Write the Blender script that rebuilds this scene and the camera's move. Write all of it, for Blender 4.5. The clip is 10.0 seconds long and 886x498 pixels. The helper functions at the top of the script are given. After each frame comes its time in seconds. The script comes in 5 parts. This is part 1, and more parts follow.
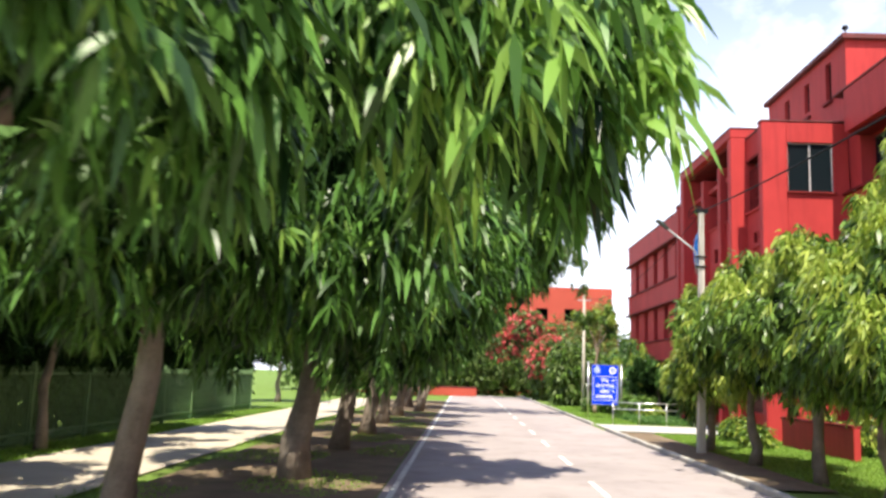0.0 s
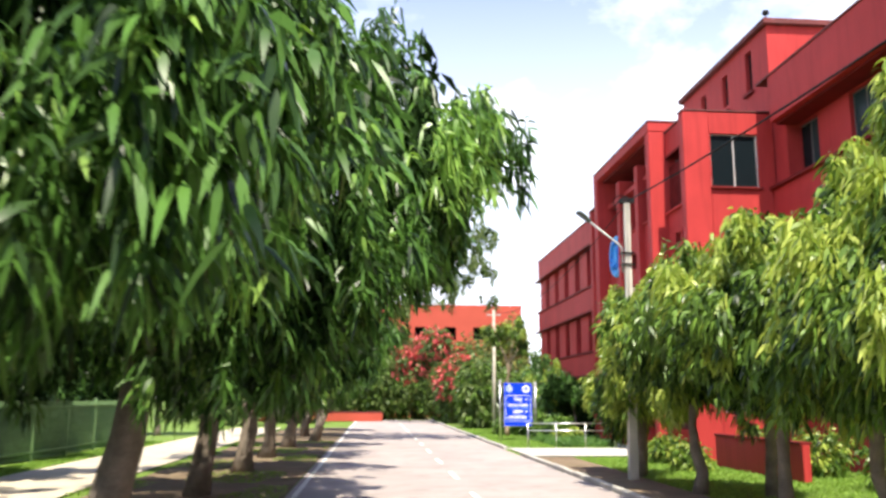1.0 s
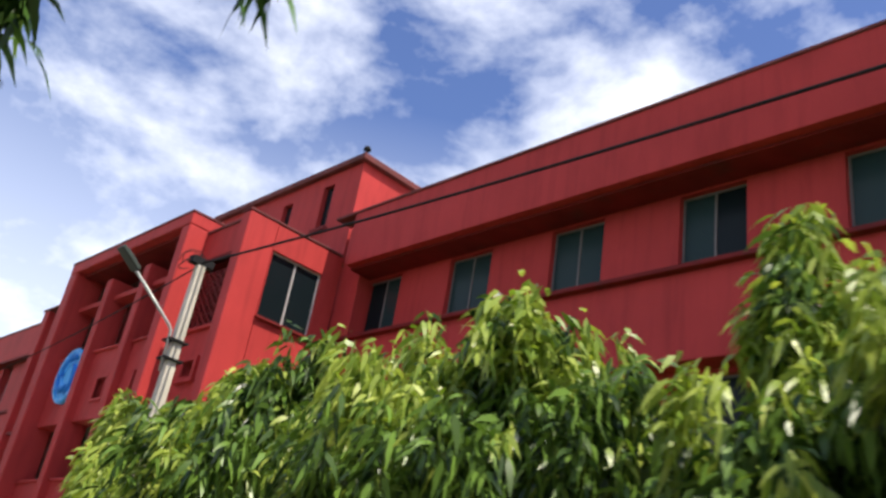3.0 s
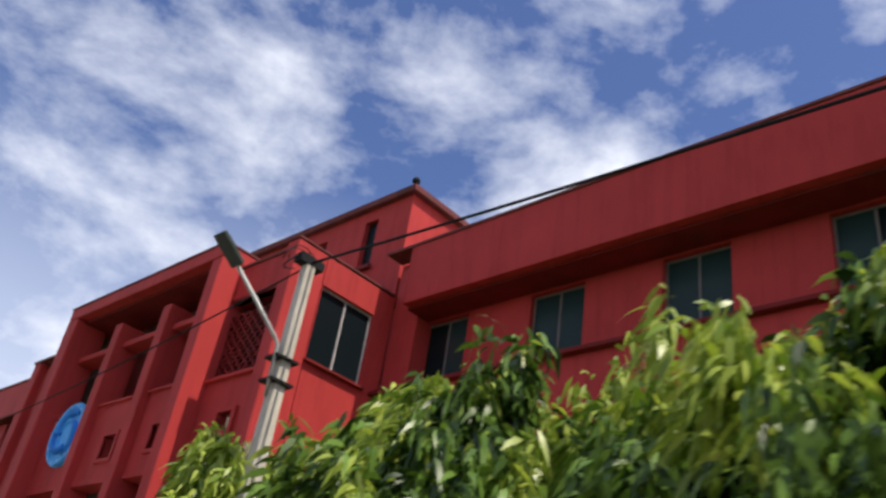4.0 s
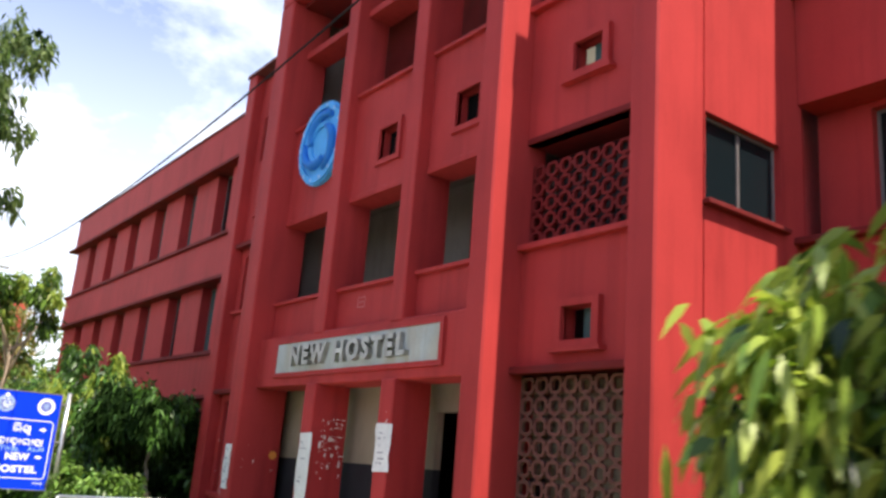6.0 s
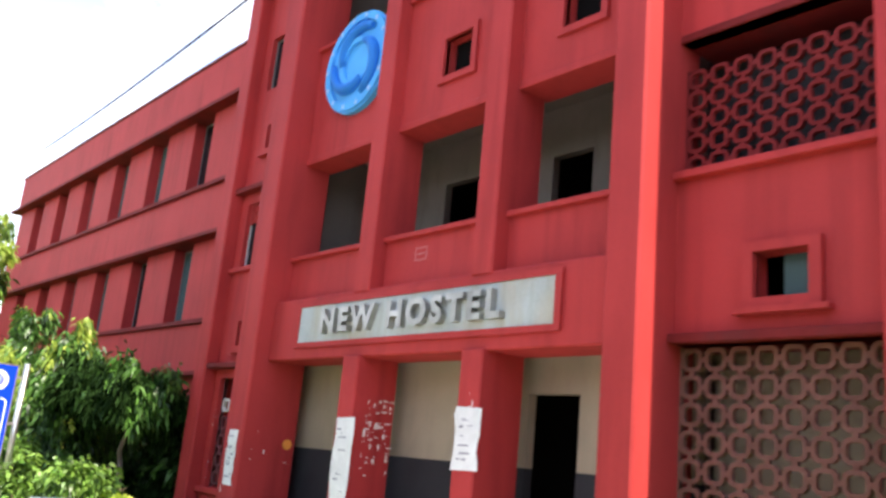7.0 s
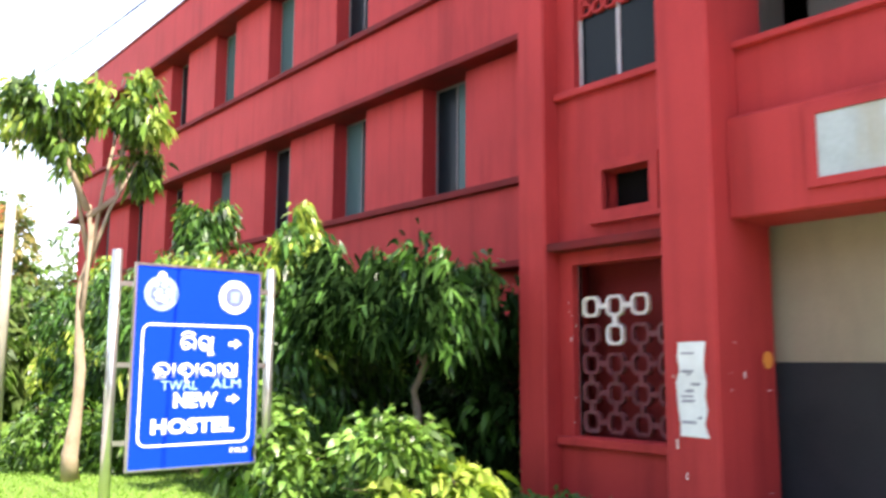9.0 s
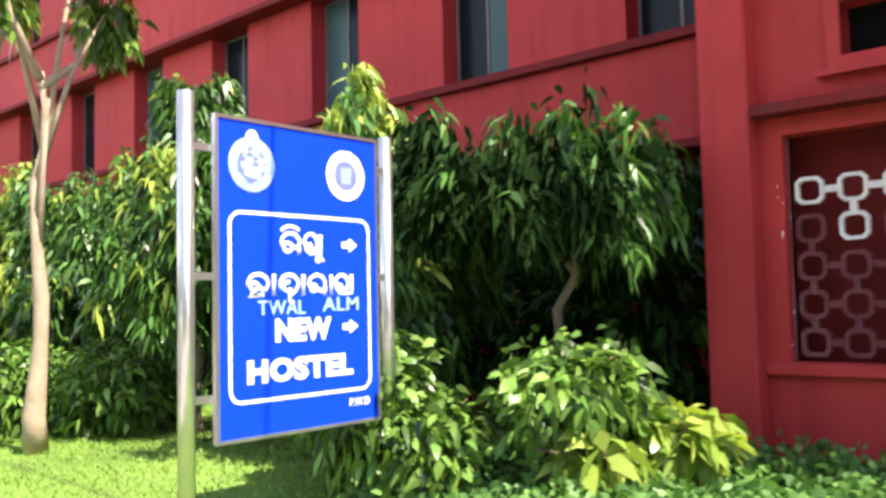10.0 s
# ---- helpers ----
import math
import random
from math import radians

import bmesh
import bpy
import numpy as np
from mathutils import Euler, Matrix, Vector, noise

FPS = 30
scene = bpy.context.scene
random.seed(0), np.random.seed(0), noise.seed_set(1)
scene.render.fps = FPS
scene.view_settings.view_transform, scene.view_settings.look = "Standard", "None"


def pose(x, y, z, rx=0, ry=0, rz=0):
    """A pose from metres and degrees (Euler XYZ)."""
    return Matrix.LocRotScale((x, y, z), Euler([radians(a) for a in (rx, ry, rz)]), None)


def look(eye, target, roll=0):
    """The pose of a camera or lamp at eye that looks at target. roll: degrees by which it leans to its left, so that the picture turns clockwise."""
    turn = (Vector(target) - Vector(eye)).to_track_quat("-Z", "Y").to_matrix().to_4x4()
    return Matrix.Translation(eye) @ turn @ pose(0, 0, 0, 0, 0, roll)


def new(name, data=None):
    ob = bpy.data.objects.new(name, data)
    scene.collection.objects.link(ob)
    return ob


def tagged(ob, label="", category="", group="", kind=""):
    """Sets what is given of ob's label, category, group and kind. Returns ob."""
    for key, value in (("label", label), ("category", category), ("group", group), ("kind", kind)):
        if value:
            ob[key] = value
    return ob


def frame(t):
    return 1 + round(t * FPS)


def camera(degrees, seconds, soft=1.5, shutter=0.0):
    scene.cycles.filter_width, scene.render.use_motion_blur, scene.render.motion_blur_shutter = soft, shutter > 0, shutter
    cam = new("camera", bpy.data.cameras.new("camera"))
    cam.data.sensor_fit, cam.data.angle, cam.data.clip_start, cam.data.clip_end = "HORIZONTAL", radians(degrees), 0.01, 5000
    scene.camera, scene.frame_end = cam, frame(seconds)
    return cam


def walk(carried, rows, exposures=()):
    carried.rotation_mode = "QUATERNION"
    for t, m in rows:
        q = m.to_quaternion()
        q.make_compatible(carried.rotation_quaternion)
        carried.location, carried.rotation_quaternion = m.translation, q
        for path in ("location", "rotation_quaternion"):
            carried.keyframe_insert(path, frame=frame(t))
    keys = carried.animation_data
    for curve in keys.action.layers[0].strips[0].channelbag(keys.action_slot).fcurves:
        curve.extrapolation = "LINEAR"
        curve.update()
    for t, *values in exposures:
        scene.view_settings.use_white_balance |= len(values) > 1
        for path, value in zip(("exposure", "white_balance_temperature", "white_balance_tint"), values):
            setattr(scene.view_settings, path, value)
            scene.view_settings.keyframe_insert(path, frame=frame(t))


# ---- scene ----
# The place is drawn in units of 0.82 m (a storey is four units), which the last lines bring to metres; the camera's path is in metres.
UNIT = 0.82
cam = camera(54.8, 10.0, 2.8, 0.3)
PATH = [
    (0, (0.019, -4.36, 1.676), (-0.03, -2.738, 1.913), 2),
    (1, (0.379, -1.096, 1.641), (0.505, 0.514, 1.925), 0.2),
    (1.5, (0.438, 0.585, 1.619), (0.756, 2.163, 1.926), 1.7),
    (2, (0.473, 2.504, 1.617), (1.127, 3.962, 1.99), 4.4),
    (2.5, (0.766, 4.603, 1.633), (1.698, 5.837, 2.179), 7.5),
    (4, (1.253, 9.855, 1.536), (2.221, 10.873, 2.382), 9.5),
    (4.5, (1.515, 11.482, 1.521), (2.409, 12.593, 2.333), 7.4),
    (5, (2.006, 13.287, 1.574), (2.802, 14.502, 2.336), 8.1),
    (5.5, (2.494, 15.209, 1.561), (3.542, 16.827, 2.094), 5.7),
    (6.8, (3.063, 19.612, 1.504), (4.291, 21.109, 2.004), 5.5),
    (7, (3.151, 20.258, 1.502), (4.401, 21.744, 1.982), 5.4),
    (7.5, (3.206, 21.976, 1.488), (4.495, 23.448, 1.902), 4),
    (8, (3.315, 23.694, 1.574), (4.594, 25.191, 1.926), 1.4),
    (8.5, (3.261, 25.434, 1.598), (4.504, 26.972, 1.9), 0.5),
    (9, (3.097, 27.224, 1.477), (4.356, 28.755, 1.744), 0.3),
    (9.5, (3.186, 29.062, 1.322), (4.282, 30.272, 1.474), 0.1),
    (10, (3.13, 30.645, 1.30), (4.349, 31.738, 1.398), -1.25),
]
EXPOSURES = [(0, 0.85), (1, 0.95), (2, 0.85), (2.5, 0.65), (4, 0.0), (5, 0.05), (5.5, 0.4), (7, 1.47), (7.5, 1.92), (8, 2.0), (8.5, 2.05), (9, 1.85), (9.5, 1.68), (10, 1.65)]
walk(cam, [(t, look(eye, target, roll)) for t, eye, target, roll in PATH], EXPOSURES)

# ---- world, sun, exposure ----
SUN_TO = Vector((0.02, -0.50, 0.86)).normalized()
world = bpy.data.worlds.new("sky")
scene.world = world
world.use_nodes = True
wn, wl = world.node_tree.nodes, world.node_tree.links
wn.clear()
w_out = wn.new("ShaderNodeOutputWorld")
w_bg = wn.new("ShaderNodeBackground")
w_sky = wn.new("ShaderNodeTexSky")
w_sky.sky_type, w_sky.sun_disc = "NISHITA", False
w_sky.sun_elevation = math.asin(SUN_TO.z)
w_sky.sun_rotation = math.atan2(SUN_TO.x, SUN_TO.y)
w_sky.air_density, w_sky.dust_density, w_sky.ozone_density = 1.0, 0.4, 2.0
w_co = wn.new("ShaderNodeTexCoord")
w_map = wn.new("ShaderNodeMapping")
w_map.inputs["Scale"].default_value = (1.0, 1.0, 1.7)
w_map.inputs["Location"].default_value = (0.35, 0.1, 0.2)
w_n1 = wn.new("ShaderNodeTexNoise")
w_n1.inputs["Scale"].default_value, w_n1.inputs["Detail"].default_value, w_n1.inputs["Roughness"].default_value = 4.3, 8.0, 0.57
w_n1.inputs["Distortion"].default_value = 0.12
w_ramp = wn.new("ShaderNodeValToRGB")
w_ramp.color_ramp.elements[0].position, w_ramp.color_ramp.elements[1].position = 0.46, 0.72
w_sep = wn.new("ShaderNodeSeparateXYZ")
w_low = wn.new("ShaderNodeMapRange")
w_low.inputs["From Min"].default_value, w_low.inputs["From Max"].default_value = 0.05, 0.56
w_low.inputs["To Min"].default_value, w_low.inputs["To Max"].default_value = 0.95, 0.0
w_add = wn.new("ShaderNodeMath")
w_add.operation, w_add.use_clamp = "ADD", True
w_mix = wn.new("ShaderNodeMixRGB")
w_mix.inputs[2].default_value = (13.3, 13.8, 15.4, 1)
wl.new(w_co.outputs["Generated"], w_map.inputs["Vector"])
wl.new(w_map.outputs[0], w_n1.inputs["Vector"])
wl.new(w_n1.outputs["Fac"], w_ramp.inputs[0])
wl.new(w_co.outputs["Generated"], w_sep.inputs[0])
wl.new(w_sep.outputs["Z"], w_low.inputs["Value"])
wl.new(w_ramp.outputs[0], w_add.inputs[0])
wl.new(w_low.outputs[0], w_add.inputs[1])
wl.new(w_add.outputs[0], w_mix.inputs[0])
w_hs = wn.new("ShaderNodeHueSaturation")
w_hs.inputs["Hue"].default_value, w_hs.inputs["Saturation"].default_value, w_hs.inputs["Value"].default_value = 0.515, 1.12, 1.95
wl.new(w_sky.outputs[0], w_hs.inputs["Color"])
wl.new(w_hs.outputs[0], w_mix.inputs[1])
wl.new(w_mix.outputs[0], w_bg.inputs["Color"])
w_bg.inputs["Strength"].default_value = 0.075
wl.new(w_bg.outputs[0], w_out.inputs["Surface"])

sun = new("sun", bpy.data.lights.new("sun", "SUN"))
sun.data.energy, sun.data.angle, sun.data.color = 5.0, radians(0.6), (1.0, 0.91, 0.76)
sun.matrix_world = look(SUN_TO * 60, (0, 0, 0))


# ---- materials ----
def mat(name, col, rough=0.7, var=0.25, scale=3.0, fine=60.0, bump=0.3, metal=0.0, dist=0.01, stain=None, stain_amt=0.0, spec=0.12, streak=0.0):
    m = bpy.data.materials.new(name)
    m.use_nodes = True
    n, l = m.node_tree.nodes, m.node_tree.links
    p = n["Principled BSDF"]
    p.inputs["Roughness"].default_value, p.inputs["Metallic"].default_value = rough, metal
    p.inputs["Specular IOR Level"].default_value = spec
    co = n.new("ShaderNodeTexCoord")
    a = n.new("ShaderNodeTexNoise")
    a.inputs["Scale"].default_value, a.inputs["Detail"].default_value = scale, 6
    b = n.new("ShaderNodeTexNoise")
    b.inputs["Scale"].default_value, b.inputs["Detail"].default_value = fine, 4
    l.new(co.outputs["Object"], a.inputs["Vector"])
    l.new(co.outputs["Object"], b.inputs["Vector"])
    mx = n.new("ShaderNodeMath")
    mx.operation = "MULTIPLY_ADD"
    l.new(b.outputs["Fac"], mx.inputs[0])
    mx.inputs[1].default_value = 0.4
    l.new(a.outputs["Fac"], mx.inputs[2])
    mr = n.new("ShaderNodeMapRange")
    mr.inputs["From Min"].default_value, mr.inputs["From Max"].default_value = 0.35, 1.05
    mr.inputs["To Min"].default_value, mr.inputs["To Max"].default_value = 1 - var, 1 + var
    l.new(mx.outputs[0], mr.inputs["Value"])
    c = n.new("ShaderNodeMixRGB")
    c.blend_type, c.inputs[0].default_value = "MULTIPLY", 1.0
    c.inputs[1].default_value = (*col, 1)
    l.new(mr.outputs[0], c.inputs[2])
    last = c.outputs[0]
    if stain:
        s = n.new("ShaderNodeTexNoise")
        s.inputs["Scale"].default_value, s.inputs["Detail"].default_value, s.inputs["Roughness"].default_value = 1.1, 8, 0.65
        mp = n.new("ShaderNodeMapping")
        mp.inputs["Scale"].default_value = (1.6, 1.6, 0.45)
        l.new(co.outputs["Object"], mp.inputs["Vector"])
        l.new(mp.outputs[0], s.inputs["Vector"])
        r = n.new("ShaderNodeValToRGB")
        r.color_ramp.elements[0].position, r.color_ramp.elements[1].position = 0.52, 0.78
        r.color_ramp.elements[1].color = (stain_amt, stain_amt, stain_amt, 1)
        l.new(s.outputs["Fac"], r.inputs[0])
        k = n.new("ShaderNodeMixRGB")
        k.inputs[2].default_value = (*stain, 1)
        l.new(r.outputs[0], k.inputs[0])
        l.new(last, k.inputs[1])
        last = k.outputs[0]
        if streak:
            s2 = n.new("ShaderNodeTexNoise")
            s2.inputs["Scale"].default_value, s2.inputs["Detail"].default_value = 1.0, 5
            m2 = n.new("ShaderNodeMapping")
            m2.inputs["Scale"].default_value = (5.5, 5.5, 0.35)
            l.new(co.outputs["Object"], m2.inputs["Vector"])
            l.new(m2.outputs[0], s2.inputs["Vector"])
            r2 = n.new("ShaderNodeValToRGB")
            r2.color_ramp.elements[0].position, r2.color_ramp.elements[1].position = 0.5, 0.75
            r2.color_ramp.elements[1].color = (streak, streak, streak, 1)
            l.new(s2.outputs["Fac"], r2.inputs[0])
            k2 = n.new("ShaderNodeMixRGB")
            k2.inputs[2].default_value = (stain[0] * 0.6, stain[1] * 0.7, stain[2] * 0.7, 1)
            l.new(r2.outputs[0], k2.inputs[0])
            l.new(last, k2.inputs[1])
            last = k2.outputs[0]
    l.new(last, p.inputs["Base Color"])
    if bump:
        bp = n.new("ShaderNodeBump")
        bp.inputs["Strength"].default_value, bp.inputs["Distance"].default_value = bump, dist
        l.new(mx.outputs[0], bp.inputs["Height"])
        l.new(bp.outputs[0], p.inputs["Normal"])
    return m


def leaf_mat(name, dark, light, rough=0.42, trans=0.35, spec=0.32):
    m = bpy.data.materials.new(name)
    m.use_nodes = True
    n, l = m.node_tree.nodes, m.node_tree.links
    p, out = n["Principled BSDF"], n["Material Output"]
    p.inputs["Roughness"].default_value = rough
    p.inputs["Specular IOR Level"].default_value = spec
    g = n.new("ShaderNodeNewGeometry")
    r = n.new("ShaderNodeValToRGB")
    r.color_ramp.elements[0].color, r.color_ramp.elements[1].color = (*dark, 1), (*light, 1)
    l.new(g.outputs["Random Per Island"], r.inputs[0])
    l.new(r.outputs[0], p.inputs["Base Color"])
    t = n.new("ShaderNodeBsdfTranslucent")
    hs = n.new("ShaderNodeHueSaturation")
    hs.inputs["Value"].default_value, hs.inputs["Saturation"].default_value = 1.7, 1.1
    l.new(r.outputs[0], hs.inputs["Color"])
    l.new(hs.outputs[0], t.inputs["Color"])
    mx = n.new("ShaderNodeMixShader")
    mx.inputs[0].default_value = trans
    l.new(p.outputs[0], mx.inputs[1])
    l.new(t.outputs[0], mx.inputs[2])
    l.new(mx.outputs[0], out.inputs["Surface"])
    return m


def glass_mat(name, col):
    m = bpy.data.materials.new(name)
    m.use_nodes = True
    p = m.node_tree.nodes["Principled BSDF"]
    p.inputs["Base Color"].default_value, p.inputs["Roughness"].default_value = (*col, 1), 0.22
    p.inputs["Specular IOR Level"].default_value = 0.1
    return m


RED = mat("red_paint", (0.42, 0.043, 0.042), 0.62, 0.16, 0.9, 45, 0.25, stain=(0.24, 0.021, 0.022), stain_amt=0.5, streak=0.3)
# darker red for ledges; on soffit, ceiling and top gallery it paints shade
RED_DK = mat("dark_red", (0.17, 0.018, 0.018), 0.7, 0.3, 2.0, 40, 0.3, stain=(0.06, 0.03, 0.03), stain_amt=0.7)
RED_FAR = mat("orange_red_paint", (0.40, 0.075, 0.05), 0.7, 0.15, 0.5, 20, 0.2)
CREAM = mat("cream_wall", (0.33, 0.275, 0.20), 0.8, 0.12, 1.5, 40, 0.2, stain=(0.22, 0.19, 0.15), stain_amt=0.7)
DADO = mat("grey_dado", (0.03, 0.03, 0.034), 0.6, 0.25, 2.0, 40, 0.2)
# near-black colour for sheets that stand in for unlit rooms
DARK = mat("unlit_black", (0.008, 0.007, 0.007), 0.95, 0.2, 2, 30, 0.1, spec=0.0)
# greyer and darker than CREAM
GALLERY = mat("grey_plaster", (0.20, 0.185, 0.165), 0.85, 0.2, 1.5, 40, 0.2, stain=(0.10, 0.09, 0.08), stain_amt=0.7, spec=0.05)
ROOF = mat("roof_cement", (0.24, 0.22, 0.20), 0.9, 0.25, 1.5, 30, 0.4)
COPING = mat("coping_cement", (0.16, 0.05, 0.05), 0.85, 0.35, 2.5, 30, 0.4, stain=(0.05, 0.04, 0.04), stain_amt=0.8)
MARBLE = mat("grey_marble", (0.42, 0.46, 0.44), 0.35, 0.25, 2.2, 25, 0.1, stain=(0.45, 0.36, 0.22), stain_amt=0.9, streak=0.5)
LETTER = mat("worn_steel_letter", (0.44, 0.43, 0.40), 0.36, 0.35, 4.0, 50, 0.3, metal=0.9, stain=(0.10, 0.085, 0.07), stain_amt=0.9, streak=0.6)
EMBLEM = mat("sky_blue_paint", (0.09, 0.40, 0.82), 0.5, 0.15, 3, 40, 0.2)
EMBLEM_DK = mat("deep_blue_paint", (0.03, 0.20, 0.62), 0.5, 0.15, 3, 40, 0.2)
CONC = mat("pole_concrete", (0.56, 0.52, 0.43), 0.85, 0.22, 3, 50, 0.5, stain=(0.25, 0.23, 0.2), stain_amt=0.6)
ASPH = mat("worn_asphalt", (0.36, 0.315, 0.30), 0.9, 0.2, 0.6, 35, 0.5, dist=0.006, stain=(0.20, 0.17, 0.155), stain_amt=0.7)
LINE = mat("white_road_paint", (0.72, 0.71, 0.66), 0.7, 0.22, 3, 30, 0.2, stain=(0.4, 0.37, 0.33), stain_amt=0.7)
KERB = mat("kerb_concrete", (0.42, 0.40, 0.36), 0.85, 0.3, 2, 30, 0.5)
SOIL = mat("brown_soil", (0.20, 0.15, 0.10), 0.95, 0.35, 1.5, 20, 0.8, dist=0.03, stain=(0.10, 0.12, 0.05), stain_amt=0.8)
PATHM = mat("pale_sandy_path", (0.52, 0.46, 0.36), 0.9, 0.2, 1.2, 30, 0.4)
APRON = mat("white_cement_paving", (0.48, 0.465, 0.43), 0.8, 0.18, 1.2, 30, 0.3)
GROUND = mat("grassy_ground", (0.14, 0.22, 0.045), 0.95, 0.4, 0.8, 25, 0.9, dist=0.04, stain=(0.16, 0.15, 0.06), stain_amt=0.7)
BARK = mat("grey_brown_bark", (0.20, 0.165, 0.13), 0.9, 0.45, 5, 28, 1.0, dist=0.02, stain=(0.34, 0.31, 0.27), stain_amt=0.6)
BARK_PALE = mat("pale_bark", (0.38, 0.29, 0.21), 0.85, 0.3, 5, 30, 0.7)
STEEL = mat("brushed_steel", (0.62, 0.62, 0.60), 0.28, 0.12, 6, 60, 0.1, metal=0.9)
LAMPM = mat("dark_lamp_housing", (0.05, 0.06, 0.05), 0.5, 0.2, 8, 50, 0.1)
GREY_PIPE = mat("galvanised_pipe", (0.40, 0.40, 0.38), 0.5, 0.2, 6, 50, 0.2, metal=0.5)
BLACK = mat("black_cable", (0.015, 0.015, 0.016), 0.7, 0.2, 6, 50, 0.1)
SIGN_BLUE = mat("blue_reflective_sheet", (0.005, 0.045, 0.78), 0.5, 0.06, 2, 30, 0.0, spec=0.06)
SIGN_WHITE = mat("white_reflective_sheet", (0.82, 0.84, 0.86), 0.45, 0.05, 3, 30, 0.0)
SIGN_PALE = mat("pale_blue_scrawl", (0.35, 0.55, 0.85), 0.6, 0.2, 6, 40, 0.0)
SEAL_GREY = mat("seal_grey_blue", (0.30, 0.40, 0.68), 0.5, 0.3, 14, 60, 0.0)
SEAL_BLUE = mat("seal_blue", (0.16, 0.18, 0.55), 0.5, 0.3, 14, 60, 0.0)
PAPER = mat("torn_white_paper", (0.74, 0.73, 0.71), 0.8, 0.16, 5, 30, 0.3, stain=(0.35, 0.34, 0.38), stain_amt=0.5)
INK = mat("faded_grey_ink", (0.30, 0.28, 0.32), 0.8, 0.3, 9, 40, 0.1)
CHIP = mat("chipped_whitewash", (0.78, 0.70, 0.66), 0.85, 0.25, 8, 40, 0.3)
CHALK = mat("faint_chalk", (0.50, 0.20, 0.19), 0.9, 0.4, 12, 40, 0.1)
ORANGE = mat("orange_paint_mark", (0.75, 0.30, 0.06), 0.7, 0.2, 8, 40, 0.2)
GREEN_MTL = mat("pale_green_metal", (0.15, 0.25, 0.11), 0.6, 0.2, 4, 40, 0.2)
GLASS = glass_mat("dark_window_glass", (0.008, 0.013, 0.016))
GLASS_LT = glass_mat("pale_window_glass", (0.06, 0.105, 0.105))
# tone between the dark and the pale pane
GLASS_MID = glass_mat("mid_window_glass", (0.022, 0.042, 0.045))
FRAME_M = mat("painted_window_frame", (0.16, 0.14, 0.14), 0.6, 0.2, 6, 40, 0.2)
FRAME_W = mat("aluminium_window_frame", (0.45, 0.42, 0.42), 0.5, 0.2, 6, 40, 0.2)
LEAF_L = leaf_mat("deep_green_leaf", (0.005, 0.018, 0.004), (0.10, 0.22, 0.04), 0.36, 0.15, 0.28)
# brighter copy of LEAF_L; on the left trees it paints sunlit outer tips
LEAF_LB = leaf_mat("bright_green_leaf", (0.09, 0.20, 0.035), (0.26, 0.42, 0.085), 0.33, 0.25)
LEAF_R = leaf_mat("mid_green_leaf", (0.008, 0.026, 0.005), (0.16, 0.275, 0.045), 0.34, 0.15, 0.26)
LEAF_Y = leaf_mat("yellow_green_leaf", (0.15, 0.24, 0.032), (0.43, 0.50, 0.10), 0.35, 0.28)
LEAF_FAR = leaf_mat("dull_green_leaf", (0.05, 0.09, 0.025), (0.16, 0.22, 0.06), 0.5, 0.3)
LEAF_GC = leaf_mat("lush_green_leaf", (0.05, 0.12, 0.03), (0.16, 0.30, 0.07), 0.45, 0.3)
GRASS_M = leaf_mat("lawn_grass_blade", (0.12, 0.22, 0.03), (0.27, 0.42, 0.075), 0.6, 0.3)
# leaf green taken almost to black, to colour in shade on foliage
LEAF_IN = leaf_mat("shaded_dark_leaf", (0.005, 0.014, 0.003), (0.02, 0.045, 0.010), 0.7, 0.04, 0.04)
TWIG = mat("brown_twig", (0.12, 0.09, 0.06), 0.9, 0.3, 6, 40, 0.3)


# ---- mesh helpers ----
def box(bm, x0, x1, y0, y1, z0, z1):
    v = [bm.verts.new((x, y, z)) for x in (x0, x1) for y in (y0, y1) for z in (z0, z1)]
    for f in ((0, 1, 3, 2), (4, 6, 7, 5), (0, 4, 5, 1), (2, 3, 7, 6), (0, 2, 6, 4), (1, 5, 7, 3)):
        bm.faces.new([v[i] for i in f])
    return v


def bevel(bm, w=0.012, seg=1):
    bmesh.ops.recalc_face_normals(bm, faces=bm.faces)
    bmesh.ops.bevel(bm, geom=bm.edges[:], offset=w, segments=seg, affect="EDGES", clamp_overlap=True)
    return bm


def part(name, bm, material, parent, label=""):
    bmesh.ops.recalc_face_normals(bm, faces=bm.faces)
    me = bpy.data.meshes.new(name)
    bm.to_mesh(me)
    bm.free()
    me.materials.append(material)
    ob = new(name, me)
    ob.parent = parent
    if label:
        tagged(ob, label)
    return ob


def block(name, material, parent, x0, x1, y0, y1, z0, z1, bev=0.012, label=""):
    bm = bmesh.new()
    box(bm, x0, x1, y0, y1, z0, z1)
    if bev:
        bevel(bm, bev)
    return part(name, bm, material, parent, label)


def thing(name, label, category, at=(0, 0, 0), group="", kind=""):
    e = new(name)
    e.location = at
    e.empty_display_size = 0.2
    return tagged(e, label, category, group, kind)


def structure(name, bm, material, label=""):
    ob = part(name, bm, material, None, label)
    return tagged(ob, label, "", "", "structure")


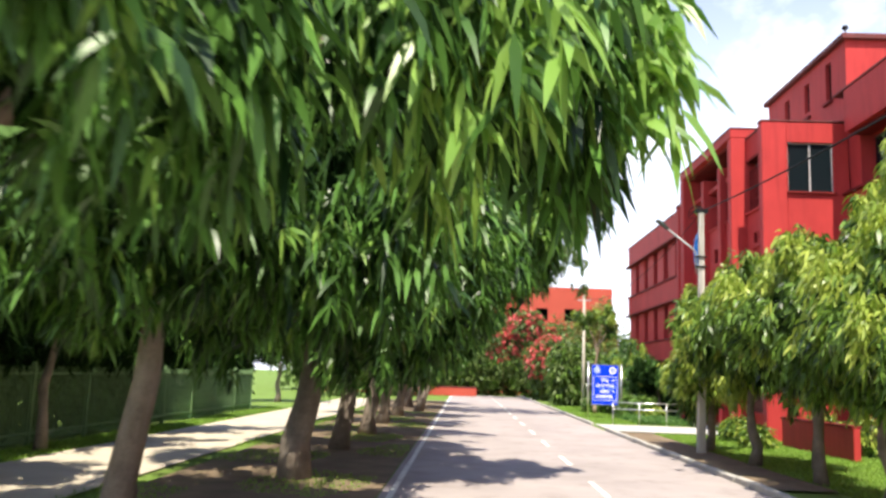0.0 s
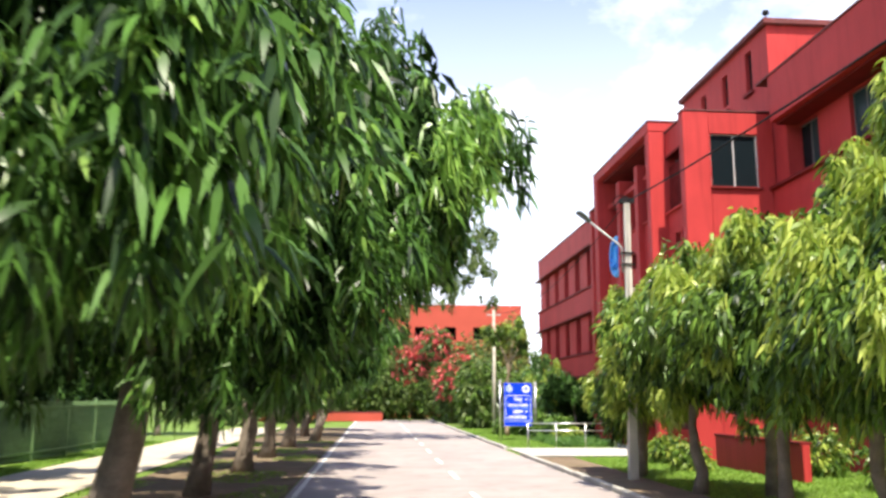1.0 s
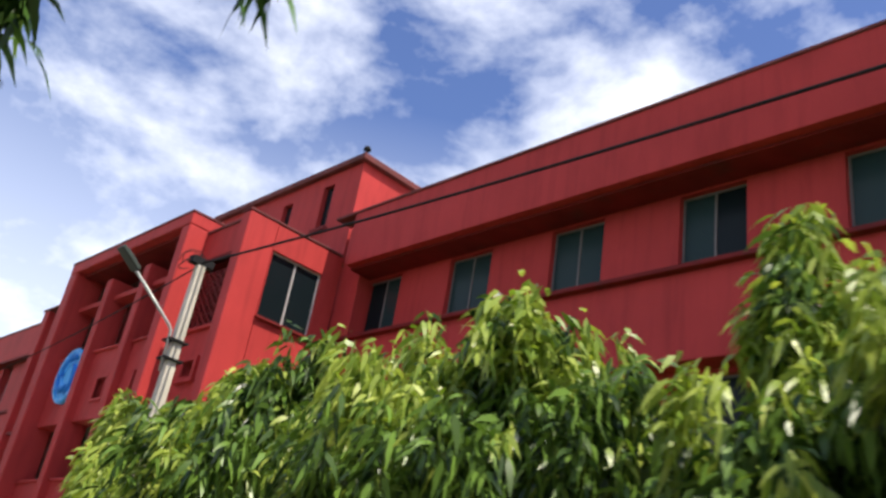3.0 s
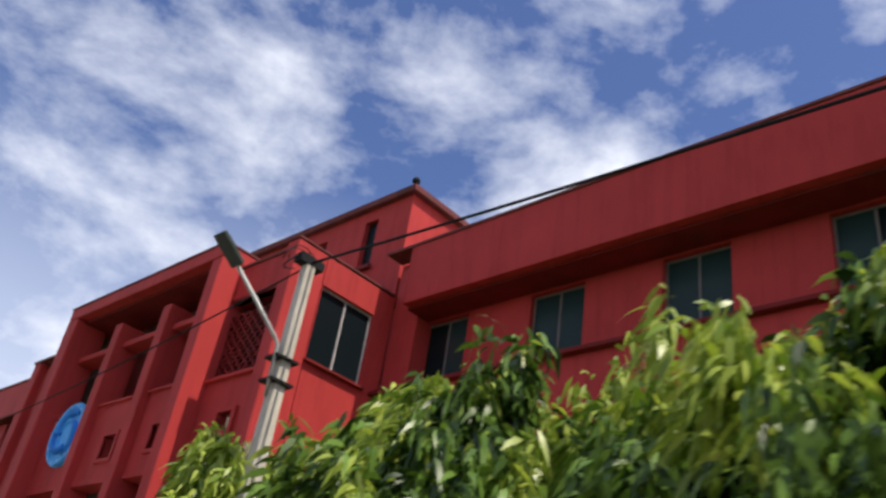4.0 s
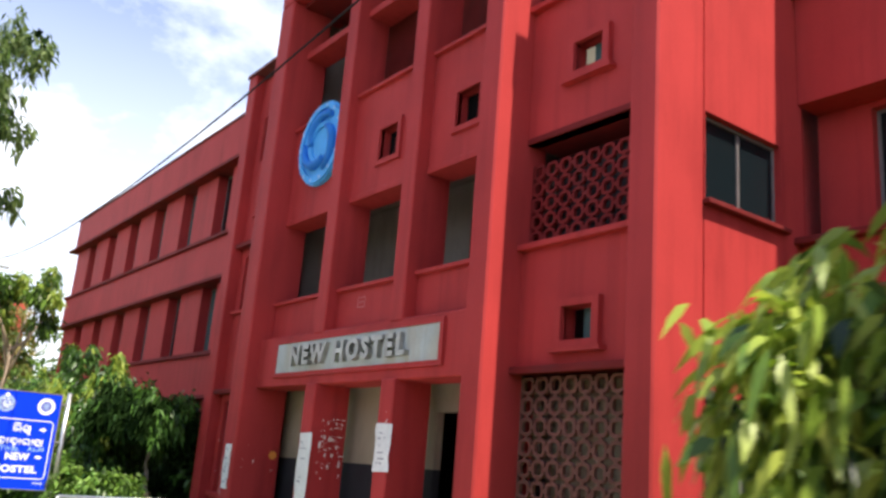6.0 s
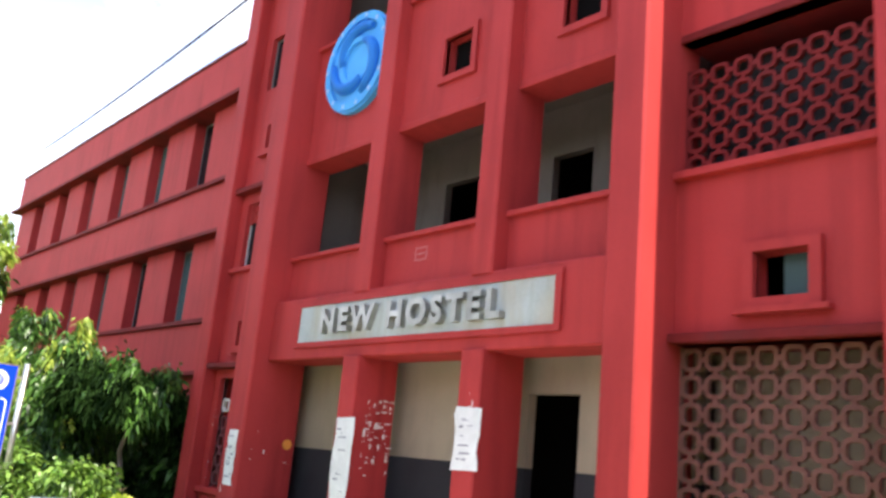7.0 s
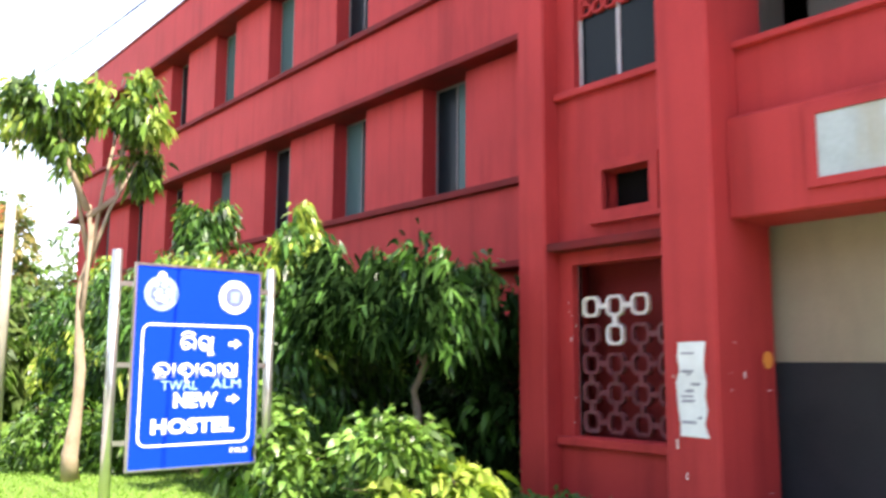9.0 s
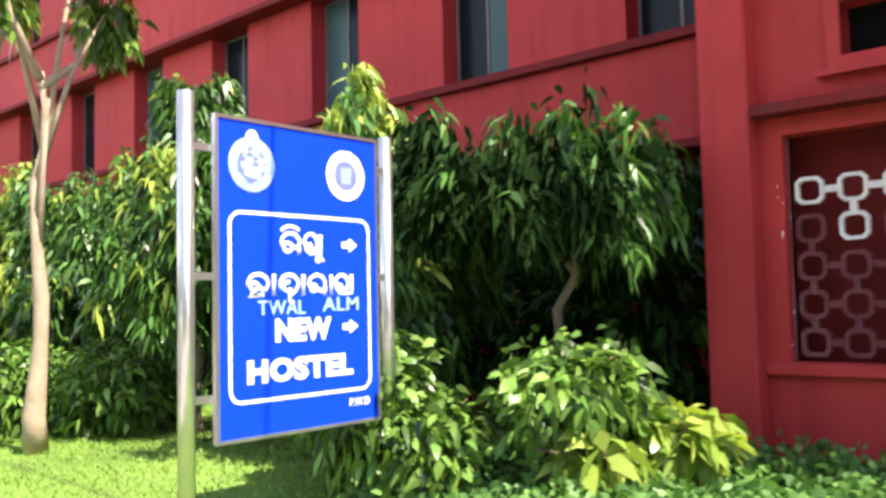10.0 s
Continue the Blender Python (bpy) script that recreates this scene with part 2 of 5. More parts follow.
def pierced(bm, axis, d0, d1, u0, u1, v0, v1, holes):
    """A slab between depths d0 and d1, across u and up v, with real rectangular openings (u0, u1, v0, v1). axis 'x': faces x, u is y; axis 'y': faces y, u is x."""
    us = sorted({u0, u1, *[h[i] for h in holes for i in (0, 1) if u0 < h[i] < u1]})
    vs = sorted({v0, v1, *[h[i] for h in holes for i in (2, 3) if v0 < h[i] < v1]})

    def solid(i, j):
        if not (0 <= i < len(us) - 1 and 0 <= j < len(vs) - 1):
            return False
        uc, vc = (us[i] + us[i + 1]) / 2, (vs[j] + vs[j + 1]) / 2
        return not any(h[0] < uc < h[1] and h[2] < vc < h[3] for h in holes)

    cache = {}

    def vert(i, j, k):
        if (i, j, k) not in cache:
            d, u, v = (d0, d1)[k], us[i], vs[j]
            cache[i, j, k] = bm.verts.new((d, u, v) if axis == "x" else (u, d, v))
        return cache[i, j, k]

    for i in range(len(us) - 1):
        for j in range(len(vs) - 1):
            if not solid(i, j):
                continue
            for k in (0, 1):
                bm.faces.new([vert(i, j, k), vert(i + 1, j, k), vert(i + 1, j + 1, k), vert(i, j + 1, k)])
            if not solid(i - 1, j):
                bm.faces.new([vert(i, j, 0), vert(i, j + 1, 0), vert(i, j + 1, 1), vert(i, j, 1)])
            if not solid(i + 1, j):
                bm.faces.new([vert(i + 1, j, 0), vert(i + 1, j + 1, 0), vert(i + 1, j + 1, 1), vert(i + 1, j, 1)])
            if not solid(i, j - 1):
                bm.faces.new([vert(i, j, 0), vert(i + 1, j, 0), vert(i + 1, j, 1), vert(i, j, 1)])
            if not solid(i, j + 1):
                bm.faces.new([vert(i, j + 1, 0), vert(i + 1, j + 1, 0), vert(i + 1, j + 1, 1), vert(i, j + 1, 1)])


def tube(bm, pts, radii, n=8, cap=True):
    """A round tube through pts."""
    rings = []
    for i, p in enumerate(pts):
        p = Vector(p)
        a = Vector(pts[max(i - 1, 0)])
        b = Vector(pts[min(i + 1, len(pts) - 1)])
        d = (b - a).normalized()
        s = d.orthogonal().normalized() if i == 0 else (side - d * side.dot(d)).normalized()
        side = s
        t = d.cross(s)
        r = radii[i] if isinstance(radii, (list, tuple)) else radii
        rings.append([bm.verts.new(p + (s * math.cos(2 * math.pi * k / n) + t * math.sin(2 * math.pi * k / n)) * r) for k in range(n)])
    for q, w in zip(rings, rings[1:]):
        for k in range(n):
            f = bm.faces.new([q[k], q[(k + 1) % n], w[(k + 1) % n], w[k]])
            f.smooth = True
    if cap:
        bm.faces.new(rings[0][::-1])
        bm.faces.new(rings[-1])


def disc(bm, centre, r, depth, axis, n=40, r2=0.0):
    """A round plate (or a ring, r2 > 0) whose face looks along -x or -y."""
    def at(rad, k, d):
        a, b = rad * math.cos(2 * math.pi * k / n), rad * math.sin(2 * math.pi * k / n)
        x, y, z = centre
        return (x + d, y + a, z + b) if axis == "x" else (x + a, y + d, z + b)
    fo = [bm.verts.new(at(r, k, 0)) for k in range(n)]
    bo = [bm.verts.new(at(r, k, depth)) for k in range(n)]
    for k in range(n):
        bm.faces.new([fo[k], fo[(k + 1) % n], bo[(k + 1) % n], bo[k]])
    if r2 <= 0:
        bm.faces.new(fo)
        bm.faces.new(bo)
        return
    fi = [bm.verts.new(at(r2, k, 0)) for k in range(n)]
    bi = [bm.verts.new(at(r2, k, depth)) for k in range(n)]
    for k in range(n):
        j = (k + 1) % n
        bm.faces.new([fo[k], fo[j], fi[j], fi[k]])
        bm.faces.new([bo[k], bo[j], bi[j], bi[k]])
        bm.faces.new([fi[k], fi[j], bi[j], bi[k]])


def lettering(name, text, size, m, material, parent, extrude=0.004, bold=0.0, align="CENTER", spacing=1.0):
    cu = bpy.data.curves.new(name, "FONT")
    cu.body, cu.size, cu.extrude, cu.offset, cu.align_x, cu.align_y = text, size, extrude, bold, align, "CENTER"
    cu.space_character = spacing
    cu.resolution_u = 3
    tmp = new(name + "_curve", cu)
    me = bpy.data.meshes.new_from_object(tmp.evaluated_get(bpy.context.evaluated_depsgraph_get()))
    bpy.data.objects.remove(tmp)
    bpy.data.curves.remove(cu)
    me.transform(m)
    me.materials.clear()
    me.materials.append(material)
    ob = new(name, me)
    ob.parent = parent
    return ob


def single_letters(ob, parent):
    """Splits a joined word into one part for each letter."""
    bm = bmesh.new()
    bm.from_mesh(ob.data)
    bm.verts.ensure_lookup_table()
    todo = set(bm.verts)
    spans = []
    while todo:
        seed, isle = [todo.pop()], []
        while seed:
            v = seed.pop()
            isle.append(v)
            for e in v.link_edges:
                w = e.other_vert(v)
                if w in todo:
                    todo.remove(w)
                    seed.append(w)
        spans.append(isle)
    material = ob.data.materials[0]
    for isle in spans:
        b = bmesh.new()
        at = {v: b.verts.new(v.co) for v in isle}
        for f in {f for v in isle for f in v.link_faces}:
            b.faces.new([at[v] for v in f.verts])
        part("letter", b, material, parent)
    bm.free()
    bpy.data.meshes.remove(ob.data)


FACE_X = Matrix(((0, 0, -1, 0), (-1, 0, 0, 0), (0, 1, 0, 0), (0, 0, 0, 1)))
FACE_Y = Matrix(((1, 0, 0, 0), (0, 0, -1, 0), (0, 1, 0, 0), (0, 0, 0, 1)))


# ---- ground and road ----
def sheet(name, material, x0, x1, y0, y1, z, step=0.0, rough=0.0, kind_label=""):
    bm = bmesh.new()
    nx = max(1, int((x1 - x0) / step)) if step else 1
    ny = max(1, int((y1 - y0) / step)) if step else 1
    g = [[bm.verts.new((x0 + (x1 - x0) * i / nx, y0 + (y1 - y0) * j / ny,
                        z + rough * noise.noise((i * 0.37, j * 0.29, 4.2)) * (0 < i < nx) * (0 < j < ny))) for j in range(ny + 1)] for i in range(nx + 1)]
    for i in range(nx):
        for j in range(ny):
            bm.faces.new([g[i][j], g[i + 1][j], g[i + 1][j + 1], g[i][j + 1]])
    return structure(name, bm, material, kind_label)


sheet("ground", GROUND, -900, 900, -900, 900, -0.02, 0, 0, "flat green grassy ground")
sheet("road", ASPH, -1.35, 5.75, -60, 82, 0.0, 0, 0, "sun-bleached grey asphalt campus road")
sheet("verge", SOIL, -5.4, -1.36, -30, 60, 0.03, 0.7, 0.05, "brown soil verge under the roadside trees")
sheet("pavement", PATHM, -9.0, -5.9, -30, 60, 0.02, 0, 0, "pale sandy footpath beyond the roadside trees")
sheet("pavement", APRON, 6.0, 11.6, 29.6, 34.6, 0.025, 0, 0, "pale cement paving in front of the entrance")
sheet("pavement", SOIL, 5.95, 7.4, 12.0, 29.0, 0.03, 0.5, 0.04, "bare brown earth strip beside the kerb")

bm = bmesh.new()
random.seed(3)
y = -30.0
while y < 90:
    w = 0.11
    L = random.uniform(1.5, 3.0)
    box(bm, -1.22 + random.uniform(-.01, .01), -1.22 + w, y, y + L, 0.004, 0.008)
    y += L + random.uniform(0.02, 0.15)
structure("road_marking", bm, LINE, "worn white painted edge line on the asphalt")
bm = bmesh.new()
y = -6.0
while y < 90:
    box(bm, 2.55, 2.66, y, y + 2.2, 0.004, 0.008)
    y += 5.4
structure("road_marking", bm, LINE, "faded white dashed centre line")
kerb = structure("kerb", bmesh.new(), KERB, "weathered concrete kerb stones along the road")
stone = bmesh.new()
box(stone, 0, 0.16, 0.01, 0.93, -0.02, 0.12)
bevel(stone, 0.02)
stone_me = bpy.data.meshes.new("kerb_stone")
stone.to_mesh(stone_me)
stone.free()
stone_me.materials.append(KERB)
for i in range(110):
    yy = -12 + i * 0.94
    if 30.0 < yy < 33.6:
        continue
    k = new("kerb_stone", stone_me)
    k.parent = kerb
    k.location = (5.76 + random.uniform(-.012, .012), yy, random.uniform(-.015, .008))
    k.rotation_euler = (0, 0, random.uniform(-.012, .012))

# ---- hostel building ----
H = thing("hostel_building", "three-storey red painted concrete hostel with entrance block", "building")
XB = 11.25   # face of the entrance walls
XP = 10.90   # face of the outer piers
XI = 12.15   # inner gallery wall
XG = 13.2    # back of the upper galleries


def ledge(name, x0, x1, y0, y1, z0, z1, material=None):
    return block(name, material or RED_DK, H, x0, x1, y0, y1, z0, z1, 0.01)


# entrance block: outer piers P1 (far) and P4 (near), fins P2 and P3
for y0, y1 in ((37.80, 38.42), (29.94, 30.40)):
    block("pier", RED, H, XP, 11.95, y0, y1, -0.05, 12.30, 0.03)
block("roof_beam", RED, H, XP, 12.4, 29.94, 38.42, 12.32, 12.70, 0.02)
block("coping", COPING, H, XP - 0.03, 12.4, 29.91, 38.45, 12.70, 12.76, 0.01)
for y0, y1 in ((35.06, 35.46), (32.42, 32.82)):
    block("fin", RED, H, XB - 0.08, 11.95, y0, y1, 4.20, 11.65, 0.02)
    block("column", RED, H, XB - 0.12, 11.90, y0, y1, -0.05, 3.24, 0.02)
# sign beam and its parapet
block("sign_beam", RED, H, XB - 0.06, 11.9, 30.40, 37.80, 3.22, 4.24, 0.02)
bays = ((35.46, 37.80), (32.82, 35.06), (30.40, 32.42))
XV = 11.43   # recessed spandrels
for i, (y0, y1) in enumerate(bays):
    bm = bmesh.new()
    sw = (y0 + 0.62, y0 + 1.25, 7.48, 8.12) if i else None
    pierced(bm, "x", XV, XV + 0.2, y0, y1, 6.83, 9.15, [sw] if sw else [])
    part("spandrel_wall", bm, RED, H)
    block("spandrel_wall", RED, H, XV, XV + 0.2, y0, y1, 4.24, 5.07, 0)
    block("spandrel_wall", RED, H, XV, XV + 0.2, y0, y1, 11.055, 11.13, 0)
    for z in (5.07, 9.15):
        ledge("sill", XV - 0.09, XV + 0.25, y0 + 0.003, y1 - 0.003, z - 0.07, z + 0.005, RED)
    for z in (6.83, 10.95):
        ledge("lintel", XV - 0.02, XV + 0.55, y0 + 0.003, y1 - 0.003, z - 0.003, z + 0.11, RED)
    if sw:
        bm = bmesh.new()
        pierced(bm, "x", XV - 0.06, XV + 0.06, sw[0] - 0.1, sw[1] + 0.1, sw[2] - 0.1, sw[3] + 0.1, [sw])
        part("window_surround", bm, RED, H)
        # black sheet painting the darkness inside the vent
        block("vent_black_sheet", DARK, H, XV + 0.2, XV + 0.25, sw[0] - .05, sw[1] + .05, sw[2] - .05, sw[3] + .05, 0)
# gallery behind the openings

bm = bmesh.new()
pierced(bm, "x", XI, XI + 0.15, 30.0, 38.2, 1.84, 3.3, [(31.68, 32.55, 1.0, 2.79), (33.41, 33.75, 1.0, 2.80)])
part("gallery_wall", bm, CREAM, H, "cream plastered entrance wall")
bm = bmesh.new()
pierced(bm, "x", XG, XG + 0.15, 29.9, 39.4, 4.2, 7.4, [(34.9, 35.9, 4.3, 6.62), (32.55, 33.35, 4.3, 6.6), (37.9, 38.6, 4.3, 6.5)])
part("gallery_wall", bm, GALLERY, H, "grey plastered gallery wall")
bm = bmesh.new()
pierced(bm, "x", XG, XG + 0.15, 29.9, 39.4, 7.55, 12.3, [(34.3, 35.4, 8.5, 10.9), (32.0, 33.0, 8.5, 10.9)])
# darkened red puts the top gallery's shade into the wall colour
part("gallery_wall", bm, RED_DK, H, "top-floor gallery wall, red darkened to paint its shade")
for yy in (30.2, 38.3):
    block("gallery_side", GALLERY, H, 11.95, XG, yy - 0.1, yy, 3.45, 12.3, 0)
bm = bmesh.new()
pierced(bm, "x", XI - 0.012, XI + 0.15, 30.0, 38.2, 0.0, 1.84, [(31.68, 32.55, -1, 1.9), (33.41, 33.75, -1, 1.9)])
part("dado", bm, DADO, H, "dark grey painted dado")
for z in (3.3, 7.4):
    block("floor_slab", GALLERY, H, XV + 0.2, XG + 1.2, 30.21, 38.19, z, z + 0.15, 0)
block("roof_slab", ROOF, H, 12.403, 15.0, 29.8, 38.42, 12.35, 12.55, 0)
# ceiling coloured dark red for the shade under the roof beam
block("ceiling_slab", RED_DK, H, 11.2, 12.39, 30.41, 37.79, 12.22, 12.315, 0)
block("plinth", KERB, H, XB - 0.3, XI + 2, 30.4, 37.8, -0.05, 0.14, 0.02)
# added black sheets paint the unlit rooms behind the doors
block("black_room_sheet", DARK, H, XI + 2.2, XI + 2.3, 29.9, 39.4, 0, 12.3, 0)
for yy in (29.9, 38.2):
    block("black_room_sheet", DARK, H, XI + 0.15, XI + 2.2, yy, yy + 0.1, 0, 3.2, 0)
block("black_room_sheet", DARK, H, XI + 0.15, XI + 2.2, 30.0, 38.2, 3.1, 3.2, 0)


def lattice(y0, y1, z0, z1, x, cell=0.21, ring=(0.43, 0.28), keep=None):
    """A pierced cement screen of octagon rings joined by short crosses."""
    bm = bmesh.new()
    ny, nz = max(1, round((y1 - y0) / cell)), max(1, round((z1 - z0) / cell))
    cy, cz = (y1 - y0) / ny, (z1 - z0) / nz
    for i in range(ny):
        for j in range(nz):
            u, v = y0 + (i + .5) * cy, z0 + (j + .5) * cz
            if keep and not keep(u, v):
                continue
            n = 8
            ro, ri = ring[0] * min(cy, cz), ring[1] * min(cy, cz)
            rings = []
            for r, d in ((ro, 0), (ro, 0.06), (ri, 0.06), (ri, 0)):
                c = 0.62 * r
                rings.append([bm.verts.new((x + d, u + a, v + b)) for a, b in ((r, c), (c, r), (-c, r), (-r, c), (-r, -c), (-c, -r), (c, -r), (r, -c))])
            for a in range(4):
                q, w = rings[a], rings[(a + 1) % 4]
                for k in range(n):
                    bm.faces.new([q[k], q[(k + 1) % n], w[(k + 1) % n], w[k]])
            t = 0.03
            if i < ny - 1 and not (keep and not keep(u + cy, v)):
                box(bm, x + 0.004, x + 0.056, u + (ring[0] - 0.02) * cy, u + (1.02 - ring[0]) * cy, v - t, v + t)
            if j < nz - 1 and not (keep and not keep(u, v + cz)):
                box(bm, x + 0.004, x + 0.056, u - t, u + t, v + (ring[0] - 0.02) * cz, v + (1.02 - ring[0]) * cz)
    for yy in (y0, y1):
        box(bm, x, x + 0.06, yy - 0.02, yy + 0.02, z0, z1)
    return bm


# near screen section between P4 and P5 (three lattice bays)
YS0, YS1, XS = 27.71, 29.94, 11.55
SM = [(28.43, 29.0, 3.66, 4.13), (28.40, 28.97, 7.62, 8.08)]
for z0, z1 in ((-0.05, 0.97), (3.24, 5.14), (6.74, 9.05), (11.2, 12.2)):
    bm = bmesh.new()
    pierced(bm, "x", XS, XS + 0.2, YS0, YS1, z0, z1, [h for h in SM if z0 < h[2] < z1])
    part("screen_wall", bm, RED, H)
for s in SM:
    bm = bmesh.new()
    pierced(bm, "x", XS - 0.09, XS + 0.04, s[0] - 0.12, s[1] + 0.12, s[2] - 0.1, s[3] + 0.1, [s])
    box(bm, XS - 0.14, XS + 0.02, s[0] - 0.2, s[1] + 0.2, s[2] - 0.16, s[2] - 0.1)
    part("window_surround", bm, RED, H)
    block("vent_pane", GLASS_LT, H, XS + 0.17, XS + 0.19, s[0], s[1] - 0.2, s[2], s[3], 0)
for z0, z1 in ((0.97, 3.24), (5.14, 6.74), (9.05, 11.2)):
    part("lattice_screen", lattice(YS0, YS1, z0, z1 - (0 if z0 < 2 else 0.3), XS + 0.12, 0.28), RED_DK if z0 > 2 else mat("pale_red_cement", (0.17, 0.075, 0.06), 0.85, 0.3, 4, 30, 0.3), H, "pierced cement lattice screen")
    # dark grey sheet paints the darkness behind the upper screens
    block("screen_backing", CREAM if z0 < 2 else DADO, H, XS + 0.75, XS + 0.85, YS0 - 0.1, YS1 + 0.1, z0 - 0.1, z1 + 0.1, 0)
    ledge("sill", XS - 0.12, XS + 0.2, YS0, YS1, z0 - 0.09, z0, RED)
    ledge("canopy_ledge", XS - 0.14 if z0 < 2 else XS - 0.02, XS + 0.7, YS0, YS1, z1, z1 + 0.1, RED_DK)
block("coping", COPING, H, XS - 0.05, XS + 0.8, YS0, YS1, 12.2, 12.28, 0.01)

# near corner pier P5 and the side wall of the entrance block
block("pier", RED, H, 11.28, 12.24, 27.25, 27.71, -0.05, 12.24, 0.03)
bm = bmesh.new()
SIDE = [(12.26, 14.02, 9.45, 11.42), (12.26, 14.02, 5.5, 6.75), (12.26, 14.02, 1.6, 3.0)]
pierced(bm, "y", 27.25, 27.47, 12.24, 14.6, -0.05, 12.2, SIDE)
part("side_wall", bm, RED, H)
block("coping", COPING, H, 11.25, 14.6, 27.22, 27.74, 12.24, 12.30, 0.01)


def window(parent, axis, d, u0, u1, v0, v1, glass, frame_m, split=2, open_leaf=False):
    w = 0.05
    f = bmesh.new()
    pierced(f, axis, d, d + 0.06, u0, u1, v0, v1, [(u0 + w + k * (u1 - u0 - w) / split, u0 + (k + 1) * (u1 - u0 - w) / split, v0 + w, v1 - w) for k in range(split)])
    fo = part("window", f, frame_m, parent)
    for k in range(split):
        a, b = u0 + w + k * (u1 - u0 - w) / split, u0 + (k + 1) * (u1 - u0 - w) / split
        p = bmesh.new()
        if axis == "x":
            box(p, d + 0.02, d + 0.03, a, b, v0 + w, v1 - w)
        else:
            box(p, a, b, d + 0.02, d + 0.03, v0 + w, v1 - w)
        part("pane", p, glass if (k + int(u0 * 3.7)) % 3 else GLASS, fo)
    return fo


window(H, "y", 27.36, 12.26, 14.02, 9.45, 11.42, GLASS, FRAME_W, 2)
window(H, "y", 27.36, 12.26, 14.02, 5.5, 6.75, GLASS, FRAME_M, 2)
window(H, "y", 27.36, 12.26, 14.02, 1.6, 3.0, GLASS, FRAME_M, 2)
for z in (9.45, 5.5):
    ledge("sill", 12.2, 14.08, 27.13, 27.3, z - 0.07, z, RED_DK)

# far screen section between P1 and P0
YF0, YF1, XF = 38.42, 40.38, 11.55
bm = bmesh.new()
SF = [(38.95, 39.62, 3.6, 4.07)]
SF += [(38.95, 39.62, 7.6, 8.1)]
pierced(bm, "x", XF, XF + 0.2, YF0, YF1, -0.05, 11.3, [(38.72, 40.18, 0.97, 3.0), (38.85, 40.1, 5.18, 6.5), (38.85, 40.1, 9.0, 10.2)] + SF)
part("screen_wall", bm, RED, H)
for s in SF:
    bm = bmesh.new()
    pierced(bm, "x", XF - 0.09, XF + 0.04, s[0] - 0.12, s[1] + 0.12, s[2] - 0.1, s[3] + 0.1, [s])
    box(bm, XF - 0.14, XF + 0.02, s[0] - 0.2, s[1] + 0.2, s[2] - 0.16, s[2] - 0.1)
    part("window_surround", bm, RED, H)
    # the vent's inner darkness, painted as a black sheet
    block("vent_black_sheet", DARK, H, XF + 0.2, XF + 0.3, s[0] - .02, s[1] + .02, s[2] - .02, s[3] + .02, 0)
MAROON = mat("faded_maroon_cement", (0.15, 0.045, 0.05), 0.85, 0.3, 4, 30, 0.3, stain=(0.45, 0.36, 0.34), stain_amt=0.4)
part("lattice_screen", lattice(38.72, 40.18, 0.97, 3.0, XF + 0.1, 0.34, (0.37, 0.26), keep=lambda u, v: v < 2.0 or (v < 2.3 and not 39.5 < u < 39.8)), MAROON, H, "broken cement lattice screen")
part("lattice_screen", lattice(38.72, 40.18, 0.97, 3.0, XF + 0.101, 0.34, (0.36, 0.27), keep=lambda u, v: (2.3 < v < 2.7 and u > 39.1) or (2.0 < v < 2.3 and 39.5 < u < 39.8)), CHIP, H, "broken lattice pieces with bare whitewash")
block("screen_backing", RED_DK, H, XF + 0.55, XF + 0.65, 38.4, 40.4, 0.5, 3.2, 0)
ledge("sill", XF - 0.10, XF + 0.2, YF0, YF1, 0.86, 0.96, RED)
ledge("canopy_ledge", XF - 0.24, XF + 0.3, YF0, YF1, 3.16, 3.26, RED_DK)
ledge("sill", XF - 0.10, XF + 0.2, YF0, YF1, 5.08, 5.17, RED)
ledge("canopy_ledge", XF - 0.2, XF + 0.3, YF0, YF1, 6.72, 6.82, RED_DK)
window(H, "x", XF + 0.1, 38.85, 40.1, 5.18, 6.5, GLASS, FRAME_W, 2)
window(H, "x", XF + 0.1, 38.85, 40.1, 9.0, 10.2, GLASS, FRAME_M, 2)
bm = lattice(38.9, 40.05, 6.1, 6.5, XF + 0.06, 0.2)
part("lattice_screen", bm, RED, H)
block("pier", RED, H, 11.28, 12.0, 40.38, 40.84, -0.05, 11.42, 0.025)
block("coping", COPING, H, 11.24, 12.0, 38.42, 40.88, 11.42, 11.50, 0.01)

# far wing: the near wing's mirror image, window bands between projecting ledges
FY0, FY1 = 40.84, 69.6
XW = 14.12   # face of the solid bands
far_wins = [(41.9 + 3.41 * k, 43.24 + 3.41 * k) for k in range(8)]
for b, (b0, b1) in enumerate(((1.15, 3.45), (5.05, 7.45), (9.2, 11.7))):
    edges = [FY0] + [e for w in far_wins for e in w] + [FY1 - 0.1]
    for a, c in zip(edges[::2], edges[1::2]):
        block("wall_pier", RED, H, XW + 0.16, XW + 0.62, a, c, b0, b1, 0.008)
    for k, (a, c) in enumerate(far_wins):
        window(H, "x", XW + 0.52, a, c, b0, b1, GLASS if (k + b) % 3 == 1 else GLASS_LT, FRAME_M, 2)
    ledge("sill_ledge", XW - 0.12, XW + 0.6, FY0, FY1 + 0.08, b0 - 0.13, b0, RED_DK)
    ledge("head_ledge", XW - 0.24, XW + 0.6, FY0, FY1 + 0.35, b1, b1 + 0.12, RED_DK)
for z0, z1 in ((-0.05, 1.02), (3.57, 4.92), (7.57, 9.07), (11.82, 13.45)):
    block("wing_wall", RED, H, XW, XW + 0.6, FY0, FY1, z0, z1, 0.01)
